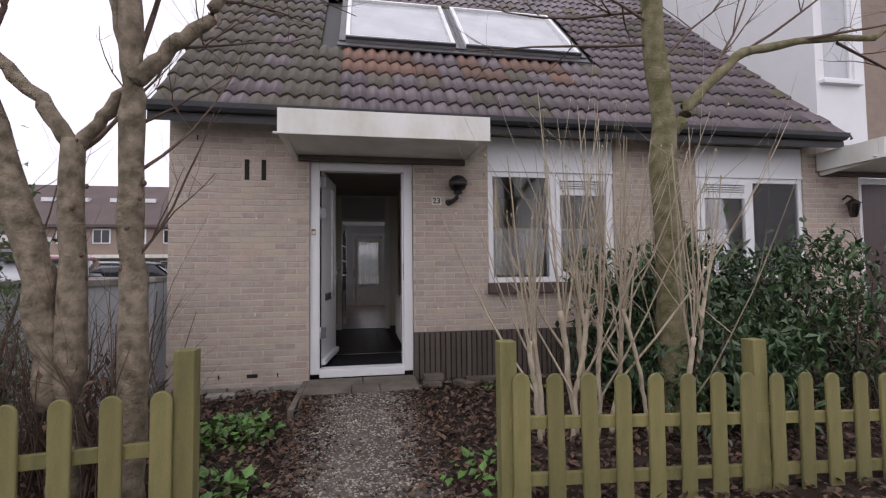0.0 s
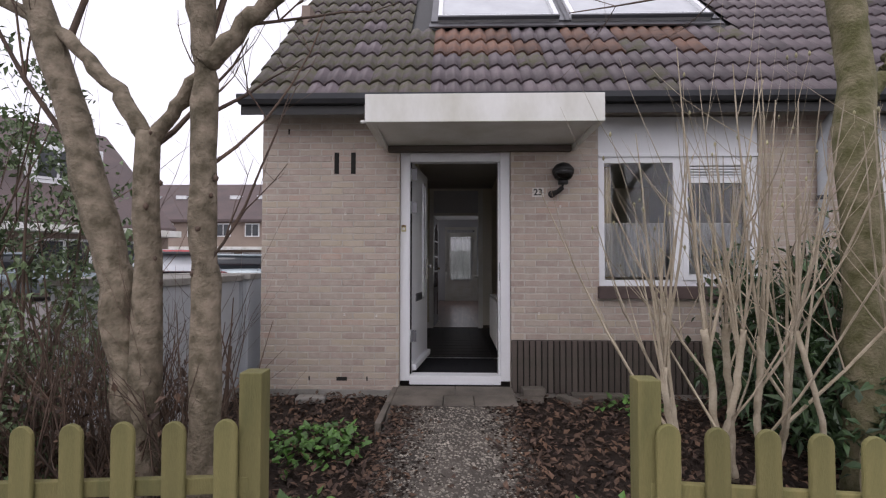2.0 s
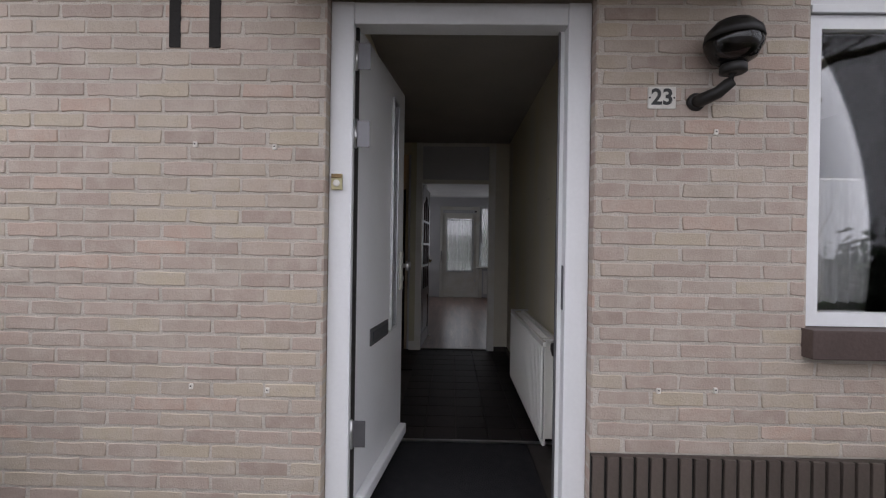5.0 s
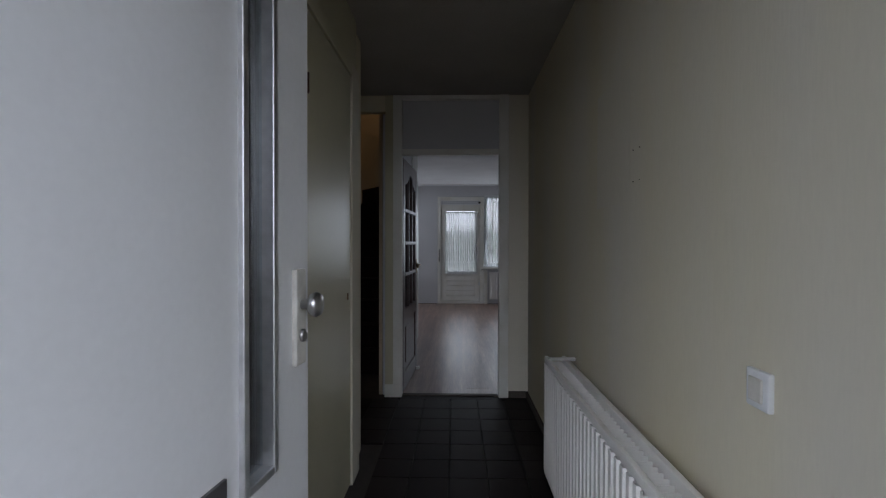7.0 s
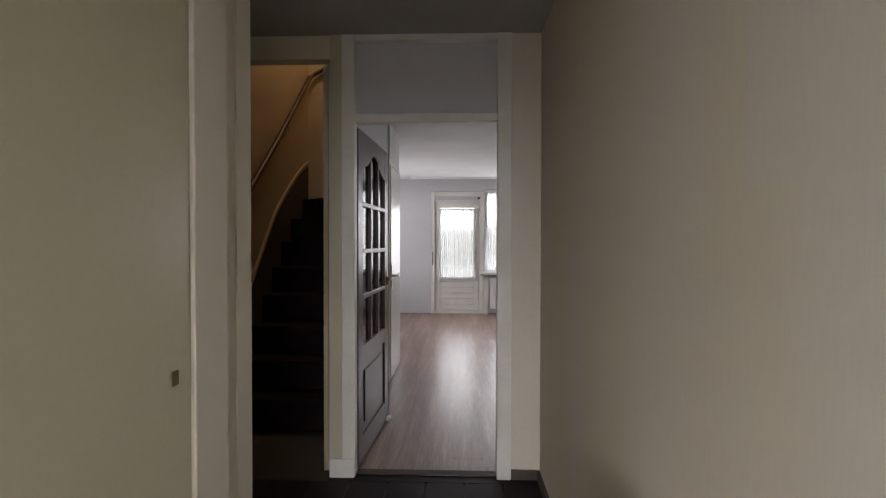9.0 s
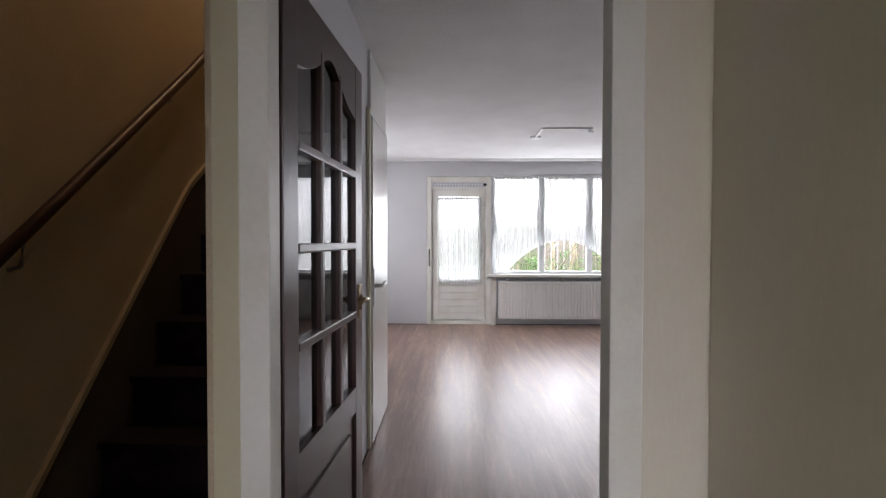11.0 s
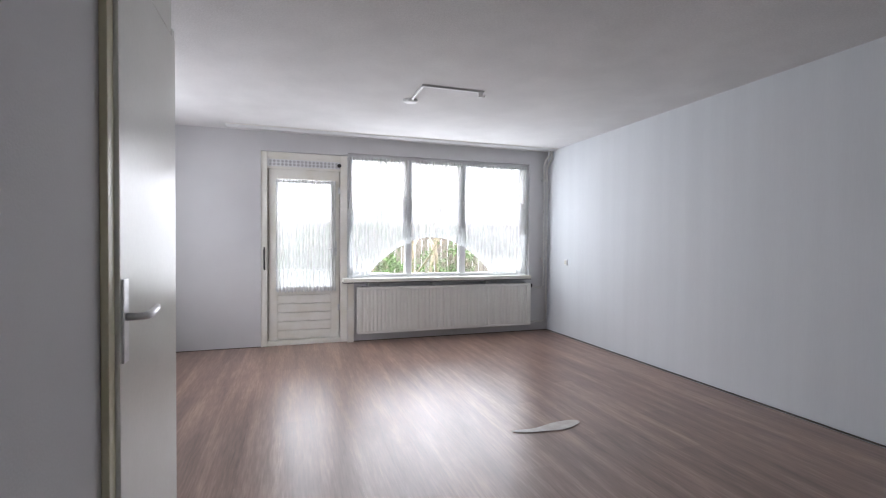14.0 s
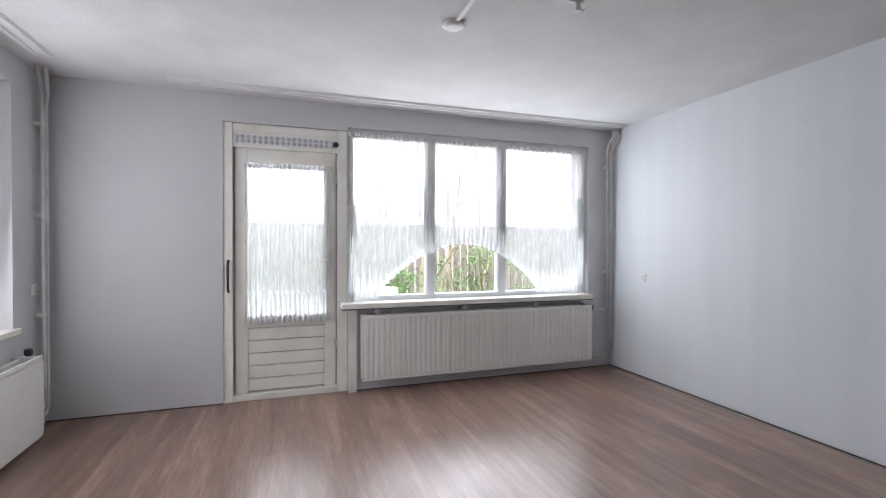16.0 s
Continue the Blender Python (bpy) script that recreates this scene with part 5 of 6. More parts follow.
def add_pebble(rng, p, vs, fs):
    r = rng.uniform(0.005, 0.015)
    b = len(vs)
    for k in range(5):
        a = 6.283 * k / 5 + rng.uniform(-0.3, 0.3)
        vs.append((p[0] + r * math.cos(a), p[1] + r * math.sin(a), p[2]))
    vs.append((p[0], p[1], p[2] + r * 0.55))
    fs += [(b + k, b + (k + 1) % 5, b + 5) for k in range(5)]

def bed(rng):
    while True:
        x, y = rng.uniform(-3.2, 4.5), rng.uniform(-3.3, -0.1)
        if not -0.5 < x < 0.5 or rng.random() < 0.28:
            return (x, y, -0.145 + rng.uniform(0, 0.02))
scatter("fallen_leaves", "dead_leaf", 13000, bed, lambda r, p, v, f: add_leaf(r, p, v, f, 0.05, 0.5, 0.6), "brown fallen leaves over the soil", "leaves")
def on_path(r):
    y = r.uniform(-3.45, -0.66)
    return (r.uniform(-0.46, 0.48), y, path_z(y) - 0.002)
def path_edge(r):
    x, y, z = on_path(r)
    e = abs(r.gauss(0, 0.13))
    return ((-0.5 + e) if r.random() < 0.5 else (0.52 - e), y, z + 0.006)
scatter("path_litter", "dead_leaf", 1800, path_edge, lambda r, p, v, f: add_leaf(r, p, v, f, 0.045, 0.4, 0.6), "dead leaves lying along the path edges", "leaves")
scatter("path_crumbs", "soil", 2600, path_edge, add_pebble, "crumbs of soil along the path edges", "soil")
scatter("path_pebbles", "pebble", 9000, on_path, add_pebble, "pale pebbles set in the path", "pebbles")
scatter("soil_clods", "soil", 4000, bed, lambda r, p, v, f: add_pebble(r, p, v, f), "crumbs of dark soil", "soil")
def clump(cx, cy, rad):
    def at(r):
        a, d = r.uniform(0, 6.28), rad * r.random() ** 0.6
        return (cx + d * math.cos(a), cy + d * math.sin(a), -0.13 + r.uniform(0, 0.12) * (1 - d / rad * 0.6))
    return at
for nm, cx, cy, rad, n in (("ground_cover", -0.92, -1.35, 0.35, 260), ("ground_cover", -0.75, -2.3, 0.25, 90), ("ground_cover", 0.75, -2.35, 0.3, 70), ("ground_cover", 1.5, -0.5, 0.3, 60)):
    o = scatter(nm, "bright_leaf", n, clump(cx, cy, rad), lambda r, p, v, f: add_leaf(r, p, v, f, 0.065, 0.6, 0.75), "low green ground cover with round leaves", "plant")

def stone(label, x, y, z, sx, sy, sz, rz, mat="flagstone", name="loose_brick"):
    o = part(name, boxes((-sx / 2, sx / 2, -sy / 2, sy / 2, 0, sz), bevel=0.008), mat)
    o.matrix_world = pose(x, y, z, 0, 0, rz)
    tagged(o, label, "stone")
stone("pale flat paving stone lying on the soil", -1.30, -0.24, -0.165, 0.26, 0.13, 0.05, 4, "concrete", "flat_stone")
stone("loose old brick stacked beside the path", 0.70, -0.20, -0.16, 0.20, 0.12, 0.065, -8)
stone("loose old brick on another brick", 0.71, -0.19, -0.094, 0.20, 0.12, 0.06, 3)
stone("loose brick lying at an angle", 1.02, -0.24, -0.165, 0.10, 0.24, 0.06, 25)
stone("long kerb stone against the wall", 1.30, -0.14, -0.165, 0.46, 0.09, 0.07, -2, "flagstone", "kerb_stone")
struct("plinth_stone", boxes((-1.84, -0.60, -0.068, -0.052, -0.28, -0.10), bevel=0.01), "concrete", "rough grey footing at the wall base", "plinth")

# picket fence
def picket_bm():
    bm = bmesh.new()
    pr = [(-0.043, 0.0), (0.043, 0.0), (0.043, 0.60)] + [(0.043 * math.cos(a), 0.60 + 0.045 * math.sin(a)) for a in [math.pi * k / 8 for k in range(1, 8)]] + [(-0.043, 0.60)]
    a = [bm.verts.new((x, 0, z)) for x, z in pr]
    b = [bm.verts.new((x, 0.018, z)) for x, z in pr]
    for i in range(len(pr)):
        bm.faces.new((a[i], a[(i + 1) % len(pr)], b[(i + 1) % len(pr)], b[i]))
    bm.faces.new(a[::-1])
    bm.faces.new(b)
    bmesh.ops.bevel(bm, geom=[e for e in bm.edges if abs(e.verts[0].co.y - e.verts[1].co.y) < 1e-4], offset=0.004, segments=1, affect="EDGES")
    return bm
picket = mesh_of("picket", picket_bm(), "fence")
def fence(x0, x1, first, step, drop, posts, label):
    f = thing("picket_fence", label, "fence", pose(x0, -2.72, -0.14))
    L = x1 - x0
    def rail_bm(z):
        bm = boxes((min(0, L), max(0, L), -0.012, 0.018, z, z + 0.06), bevel=0.004)
        for v in bm.verts:
            v.co.z -= drop * abs(v.co.x)
        return bm
    part("rail", rail_bm(0.39), "fence", f)
    part("rail", rail_bm(0.12), "fence", f)
    rng = random.Random(int(abs(L) * 100))
    k = 0
    x = first
    while abs(x) < abs(L):
        o = new("picket", picket)
        o.parent = f
        o.matrix_local = pose(x, -0.032, 0.018 - drop * abs(x) + rng.uniform(-0.004, 0.004), 0, rng.uniform(-0.8, 0.8), rng.uniform(-1, 1))
        x += step
    for px, h in posts:
        bm = boxes((px - 0.042, px + 0.042, -0.01, 0.072, -0.12, h), bevel=0.005)
        part("post", bm, "fence", f)
    return f
fence(0.70, 4.6, 0.055, 0.178, 0.045, [(0.0, 0.81), (1.40, 0.77), (3.2, 0.66)], "weathered green picket fence beside the gateway")
fence(-0.75, -3.4, -0.08, -0.189, 0.04, [(0.0, 0.825), (-1.8, 0.75)], "weathered green picket fence before the trees")

# trees and shrubs
def limb(bm, rng, p, d, length, r, depth, sides=6, bend=0.25, up=0.15, split=3, tips=None, droop=0.0):
    """A tapering crooked limb with side limbs."""
    pts, n = [Vector(p)], 5
    dirs = Vector(d).normalized()
    for i in range(n):
        dirs = (dirs + Vector((rng.uniform(-1, 1), rng.uniform(-1, 1), rng.uniform(-1, 1))) * bend + Vector((0, 0, up - droop))).normalized()
        pts.append(pts[-1] + dirs * length / n)
    radii = [r * (1 - 0.75 * i / n) for i in range(n + 1)]
    tube(bm, pts, radii, sides, cap=False)
    if tips is not None:
        tips.append(pts[-1])
    if depth:
        for k in range(split):
            i = rng.randint(1, n - 1)
            side = Vector((rng.uniform(-1, 1), rng.uniform(-1, 1), rng.uniform(-0.2, 0.8)))
            limb(bm, rng, pts[i], (dirs * 0.7 + side).normalized(), length * rng.uniform(0.4, 0.7), radii[i] * 0.6, depth - 1, max(3, sides - 1), bend, up, split, tips, droop)

def bumpy(pts, seed, sub=5, amt=0.012):
    rng = random.Random(seed)
    out = []
    for a, b in zip(pts, pts[1:]):
        for k in range(sub):
            u = k / sub
            out.append(tuple(a[i] + (b[i] - a[i]) * u + rng.uniform(-amt, amt) for i in range(3)))
    return out + [pts[-1]]

def trunk_part(parent, name, pts, r0, r1, seed, mat, sides=10):
    q = bumpy(pts, seed)
    rng = random.Random(seed + 1)
    n = len(q)
    part(name, tube(bmesh.new(), q, [(r0 + (r1 - r0) * i / (n - 1)) * rng.uniform(0.92, 1.1) for i in range(n)], sides), mat, parent)

t1 = thing("tree", "bare multi-stemmed tree with smooth grey-brown bark", "tree", pose(-1.38, -2.38, -0.16))
trunk_part(t1, "trunk", [(0, 0, 0), (0.0, 0, 0.9), (-0.01, 0, 1.84)], 0.075, 0.05, 1, "bark")
trunk_part(t1, "limb", [(-0.01, 0, 1.80), (-0.18, 0.02, 2.05), (-0.42, 0.04, 2.30), (-0.9, 0.05, 2.55), (-1.4, 0.05, 2.62)], 0.042, 0.02, 2, "bark")
trunk_part(t1, "limb", [(-0.01, 0, 1.80), (0.12, 0, 1.95), (0.24, 0.0, 2.12), (0.28, 0, 2.4)], 0.034, 0.025, 3, "bark")
trunk_part(t1, "limb", [(-0.05, 0.02, 0.55), (-0.16, 0.03, 1.15), (-0.30, 0.03, 1.62), (-0.53, 0.03, 2.35), (-0.75, 0.05, 3.1), (-0.8, 0.05, 3.8)], 0.08, 0.05, 4, "bark")
rng = random.Random(11)
bm = bmesh.new()
for p, d in (((-0.53, 0.03, 2.35), (-0.6, 0.3, 1)), ((-0.9, 0.05, 2.55), (-0.5, 0.2, 1)), ((-0.42, 0.04, 2.3), (0.1, 0.3, 1)), ((0.28, 0, 2.3), (0.3, 0.2, 1)), ((-0.7, 0.05, 2.9), (0.6, 0.3, 1)), ((-0.3, 0.03, 1.7), (-1, 0.1, 0.5)), ((-0.02, 0, 1.75), (0.5, 0.6, 0.7))):
    limb(bm, rng, p, d, rng.uniform(0.8, 1.3), 0.016, 2, 5)
part("branchwork", bm, "brown_twig", t1)

t2 = thing("tree", "slim bare tree with knotted grey-brown bark", "tree", pose(-1.09, -2.42, -0.16))
trunk_part(t2, "trunk", [(0, 0, 0), (0.0, 0, 0.9), (-0.02, 0, 1.6), (-0.03, 0, 2.2), (-0.04, 0, 2.8), (-0.06, 0, 3.8)], 0.072, 0.04, 6, "bark")
trunk_part(t2, "limb", [(-0.02, 0, 2.12), (0.14, 0.02, 2.32), (0.32, 0.05, 2.5), (0.42, 0.05, 2.8), (0.6, 0.1, 3.3)], 0.045, 0.02, 7, "bark")
trunk_part(t2, "limb", [(-0.03, 0, 2.15), (-0.09, 0.02, 2.4), (-0.2, 0.03, 2.9)], 0.03, 0.018, 8, "bark")
bm = bmesh.new()
rng = random.Random(12)
for p, d in (((0.14, 0.02, 2.32), (1, 0.4, 0.5)), ((0.35, 0.05, 2.6), (1, 0.5, 0.25)), ((0.42, 0.05, 2.8), (1, 0.3, 0.1)), ((-0.2, 0.03, 2.8), (-0.5, 0.4, 1)), ((-0.03, 0, 1.2), (0.7, 0.2, 0.8)), ((-0.03, 0, 1.65), (0.9, 0.3, 0.5)), ((-0.02, 0, 1.9), (0.8, 0.6, 0.7))):
    limb(bm, rng, p, d, rng.uniform(0.5, 1.1), 0.010, 2, 4, 0.2, 0.05)
part("branchwork", bm, "brown_twig", t2)
def knots(tree, n, r, seed):
    rng = random.Random(seed)
    for k in range(n):
        a, z = rng.uniform(2.6, 6.6), 0.25 + 1.75 * k / n + rng.uniform(-0.05, 0.05)
        s = rng.uniform(0.3, 0.6)
        part("knot", lathe(bmesh.new(), [(0.004 * s, -0.028 * s), (0.018 * s, -0.014 * s), (0.022 * s, 0.004), (0.012 * s, 0.02 * s), (0.003 * s, 0.03 * s)], (r * math.cos(a), r * math.sin(a), z), 7), "brown_twig", tree, "dark bark knot")
knots(t2, 14, 0.054, 3)
knots(t1, 10, 0.058, 4)

t3 = thing("tree", "mossy garden tree with spreading bare branches", "tree", pose(2.22, -1.84, -0.16))
trunk_part(t3, "trunk", [(0, 0, 0), (0.01, 0, 1.0), (-0.01, 0, 2.25), (-0.08, 0, 3.2), (-0.1, 0.02, 4.2)], 0.105, 0.07, 14, "mossy_bark", 12)
trunk_part(t3, "limb", [(0.04, 0, 2.15), (0.2, 0, 2.38), (0.36, 0, 2.55), (0.7, 0, 2.85), (1.2, 0.02, 2.98), (2.02, 0.05, 3.1), (2.8, 0.1, 3.5)], 0.05, 0.02, 15, "mossy_bark")
trunk_part(t3, "limb", [(-0.03, 0, 2.7), (-0.1, -0.02, 2.95), (-0.14, -0.02, 3.5)], 0.05, 0.04, 16, "mossy_bark")
bm = bmesh.new()
rng = random.Random(13)
for p, d in (((-0.08, 0, 3.0), (-1, -0.2, 0.25)), ((-0.08, 0, 2.85), (-1, 0.2, 0.05)), ((-0.1, 0, 3.1), (-1, 0.4, 0.1)), ((-0.05, 0, 2.7), (1, 0.3, 0.8)), ((0.7, 0, 2.85), (1, 0, 0.7)), ((1.2, 0.02, 2.98), (1, -0.3, 0.2)), ((1.6, 0.02, 3.0), (0.8, 0.2, -0.2)), ((0.4, 0, 2.6), (0.6, 0, 1)), ((-0.08, 0, 3.2), (0.8, 0.2, 0.2))):
    limb(bm, rng, p, d, rng.uniform(1.2, 1.9), 0.013, 2, 5, 0.16, 0.0, 4)
part("branchwork", bm, "brown_twig", t3)

def bare_shrub(x, y, seed, stems, height, spread, label):
    """Thick pale stems cut back at about a metre, with crooked side shoots and long upright twigs."""
    s = thing("bare_shrub", label, "shrub", pose(x, y, -0.16))
    rng = random.Random(seed)
    tips, shoots = [], bmesh.new()
    for k in range(stems):
        a = 2 * math.pi * k / stems + rng.uniform(-0.5, 0.5)
        p = Vector((0.14 * math.cos(a), 0.08 * math.sin(a), 0))
        lean = Vector((math.cos(a) * spread, math.sin(a) * spread * 0.5, 1)).normalized()
        top = rng.uniform(0.7, 1.08)
        pts = [p + lean * top * i / 6 + Vector((rng.uniform(-0.012, 0.012), rng.uniform(-0.012, 0.012), 0)) * (i > 0) for i in range(7)]
        r0 = rng.uniform(0.016, 0.025)
        part("stem", tube(bmesh.new(), bumpy(pts, seed + k, 3, 0.004), r0 * 0.85, 8), "twig", s)
        for j in range(7):
            i = rng.choice((2, 3, 4, 5, 5, 6, 6, 6))
            b = rng.uniform(0, 6.28)
            out = 0.2 if i > 4 else 0.75
            limb(shoots, rng, pts[i], (math.cos(b) * out, math.sin(b) * out, 1), (height - pts[i].z) * rng.uniform(0.55, 1.0), rng.uniform(0.006, 0.011), 1, 5, 0.06, 0.12, 2, tips)
    tagged(part("branchwork", shoots, "twig", s, "long thin upright twigs"), kind="stuff")
    bm = bmesh.new()
    for t in tips:
        if rng.random() < 0.2:
            lathe(bm, [(0.002, -0.009), (0.007, 0.0), (0.006, 0.009), (0.001, 0.018)], t, 5)
    tagged(part("bud_cluster", bm, "bud", s, "pale yellow buds"), kind="stuff")
    return s
bare_shrub(1.28, -1.86, 3, 3, 1.95, 0.14, "bare pale-stemmed shrub with yellow buds")
bare_shrub(1.62, -1.78, 4, 4, 2.5, 0.14, "tall bare pale-stemmed shrub by the fence")
bare_shrub(2.08, -1.98, 5, 4, 2.2, 0.2, "bare pale-stemmed shrub with crooked twigs")

def leafy(name, label, x, y, rx, ry, h, n, size, mat, seed, stems=8, low=0.1, width=0.38):
    b = thing(name, label, "shrub", pose(x, y, -0.16))
    rng = random.Random(seed)
    bm = bmesh.new()
    for k in range(stems):
        limb(bm, rng, (rng.uniform(-rx, rx) * 0.5, rng.uniform(-ry, ry) * 0.5, 0), (rng.uniform(-0.4, 0.4), rng.uniform(-0.3, 0.3), 1), h * rng.uniform(0.7, 1.0), 0.014, 2, 5, 0.15)
    part("branchwork", bm, "brown_twig", b)
    clusters = []
    while len(clusters) < n // 22:
        u, v, w = rng.uniform(-1, 1), rng.uniform(-1, 1), rng.uniform(low, 1)
        if u * u + v * v + max(0, w - 0.45) ** 2 * 2.4 < 1 and (abs(u) > 0.5 or abs(v) > 0.35 or w > 0.6 or rng.random() < 0.3):
            clusters.append((u * rx, v * ry, w * h * (1 + 0.12 * math.sin(5 * u))))
    vs, fs = [], []
    for c in clusters:
        for _ in range(22):
            q = (c[0] + rng.gauss(0, size * 0.9), c[1] + rng.gauss(0, size * 0.9), c[2] + rng.gauss(0, size * 0.8))
            add_leaf(rng, q, vs, fs, size, 0.9, width)
    me = bpy.data.meshes.new("foliage")
    me.from_pydata(vs, [], fs)
    me.materials.append(M[mat])
    o = new("foliage", me)
    o.parent = b
    return b
leafy("laurel_bush", "dense dark green laurel bush before the windows", 2.75, -1.0, 0.85, 0.55, 1.42, 5200, 0.10, "laurel", 51)
leafy("laurel_bush", "dense dark green laurel bush by the fence", 3.9, -1.25, 0.9, 0.6, 1.35, 5200, 0.10, "laurel", 52)
leafy("laurel_bush", "low dark green laurel behind the fence", 2.6, -1.75, 0.7, 0.4, 0.75, 2400, 0.10, "laurel", 53)
leafy("evergreen_bush", "loose evergreen bush with small leaves", -2.75, -1.75, 0.85, 0.5, 2.25, 8000, 0.05, "leaf", 54, 12, 0.15, 0.5)
leafy("evergreen_bush", "low evergreen shrub behind the fence", -2.4, -2.3, 0.5, 0.3, 0.95, 1800, 0.05, "leaf", 55, 8, 0.1, 0.5)

def sticks(x, y, w, n, h, seed, label):
    s = thing("bare_hedge", label, "hedge", pose(x, y, -0.16))
    rng = random.Random(seed)
    bm = bmesh.new()
    for _ in range(n):
        limb(bm, rng, (rng.uniform(-w, w), rng.uniform(-0.25, 0.25), 0), (rng.uniform(-0.3, 0.3), rng.uniform(-0.2, 0.2), 1), h * rng.uniform(0.5, 1.1), rng.uniform(0.004, 0.010), 1, 4, 0.15, 0.05, 3)
    part("branchwork", bm, "brown_twig", s)
    vs, fs = [], []
    for _ in range(n * 6):
        add_leaf(rng, (rng.uniform(-w, w), rng.uniform(-0.3, 0.3), rng.uniform(0.05, h * 0.7)), vs, fs, 0.045, 0.9, 0.55)
    me = bpy.data.meshes.new("leaves")
    me.from_pydata(vs, [], fs)
    me.materials.append(M["dead_leaf"])
    o = new("leaves", me)
    o.parent = s
sticks(-1.85, -2.2, 0.75, 210, 1.05, 61, "brown leafless hedge stems behind the fence")
sticks(4.6, -2.0, 0.9, 70, 1.1, 62, "brown leafless hedge stems by the laurel")
st = thing("wooden_stake", "thin wooden stake beside the storage box", "stake", pose(-1.72, -0.95, -0.16))
part("stake", tube(bmesh.new(), [(0, 0, 0), (0.0, 0, 0.4), (0.02, 0, 0.62)], 0.014, 7), "brown_twig", st)

# bin store beside the gable
def bin_store(x, y, L, W, h, label):
    s = thing("bin_store", label, "storage box", pose(x, y, -0.2), "bin stores")
    part("front_panel", boxes((-0.03, 0, 0, L, 0.13, h), bevel=0.004), "storage", s)
    part("end_panel", boxes((-W, -0.031, 0, 0.03, 0.13, h), bevel=0.004), "storage", s)
    part("end_panel", boxes((-W, -0.031, L - 0.03, L, 0.13, h), bevel=0.004), "storage", s)
    part("back_panel", boxes((-W, -W + 0.03, 0.031, L - 0.031, 0.13, h), bevel=0.004), "storage", s)
    part("lid", boxes((-W - 0.03, 0.03, -0.03, L + 0.02, h + 0.002, h + 0.055), bevel=0.006), "concrete", s, "weathered grey slab lid")
    part("footing", boxes((-W, 0.03, -0.02, L, -0.02, 0.129), bevel=0.008), "concrete", s)
    return s
bin_store(-2.05, -1.18, 1.10, 0.85, 1.12, "grey panelled bin store with slab lid")
bin_store(-1.98, -0.04, 0.38, 0.80, 1.13, "narrow grey panelled bin store against the house")

# neighbouring taller house
tall = thing("tall_house", "taller adjoining house with white boarding and brick", "house", pose(5.67, 0, 2.56))
part("side_wall", boxes((0, 0.1, 0.05, 8, 0, 6)), "white_paint", tall, "white boarded side wall")
for spec in ((0.0, 0.75, -0.05, 0.05, 0, 0.82), (0.0, 0.10, -0.05, 0.05, 0.82, 6), (0.60, 0.75, -0.05, 0.05, 0.82, 6), (0.10, 0.60, -0.05, 0.05, 2.6, 6)):
    part("wall_panel", boxes(spec), "white_paint", tall)
part("brick_wall", boxes((0.76, 6, -0.04, 0.1, -0.3, 6)), "far_brick", tall)
tw = part("window", boxes((0.10, 0.15, -0.03, 0.03, 0.82, 2.6), (0.55, 0.60, -0.03, 0.03, 0.82, 2.6), (0.15, 0.55, -0.03, 0.03, 0.82, 0.88)), "white_paint", tall)
# Pane made pale to show bright sky mirrored in it.
part("pane", boxes((0.15, 0.55, 0.0, 0.01, 0.88, 2.6)), "skylight_glass", tw)
part("sill", boxes((0.05, 0.66, -0.12, -0.03, 0.77, 0.82), bevel=0.005), "white_paint", tw)
part("flashing", boxes((-0.04, 0.0, -0.05, 0.02, 0.0, 0.12)), "zinc", tall)
nd = thing("neighbour_door", "dark front door in a white frame next door", "door", pose(6.76, 0, -0.05), kind="structure")
part("frame", boxes((-0.52, -0.43, -0.01, 0.08, 0, 2.2), (0.43, 0.52, -0.01, 0.08, 0, 2.2), (-0.43, 0.43, -0.01, 0.08, 2.12, 2.2)), "white_paint", nd)
part("leaf", boxes((-0.43, 0.43, 0.03, 0.07, 0, 2.12)), "mahogany", nd)

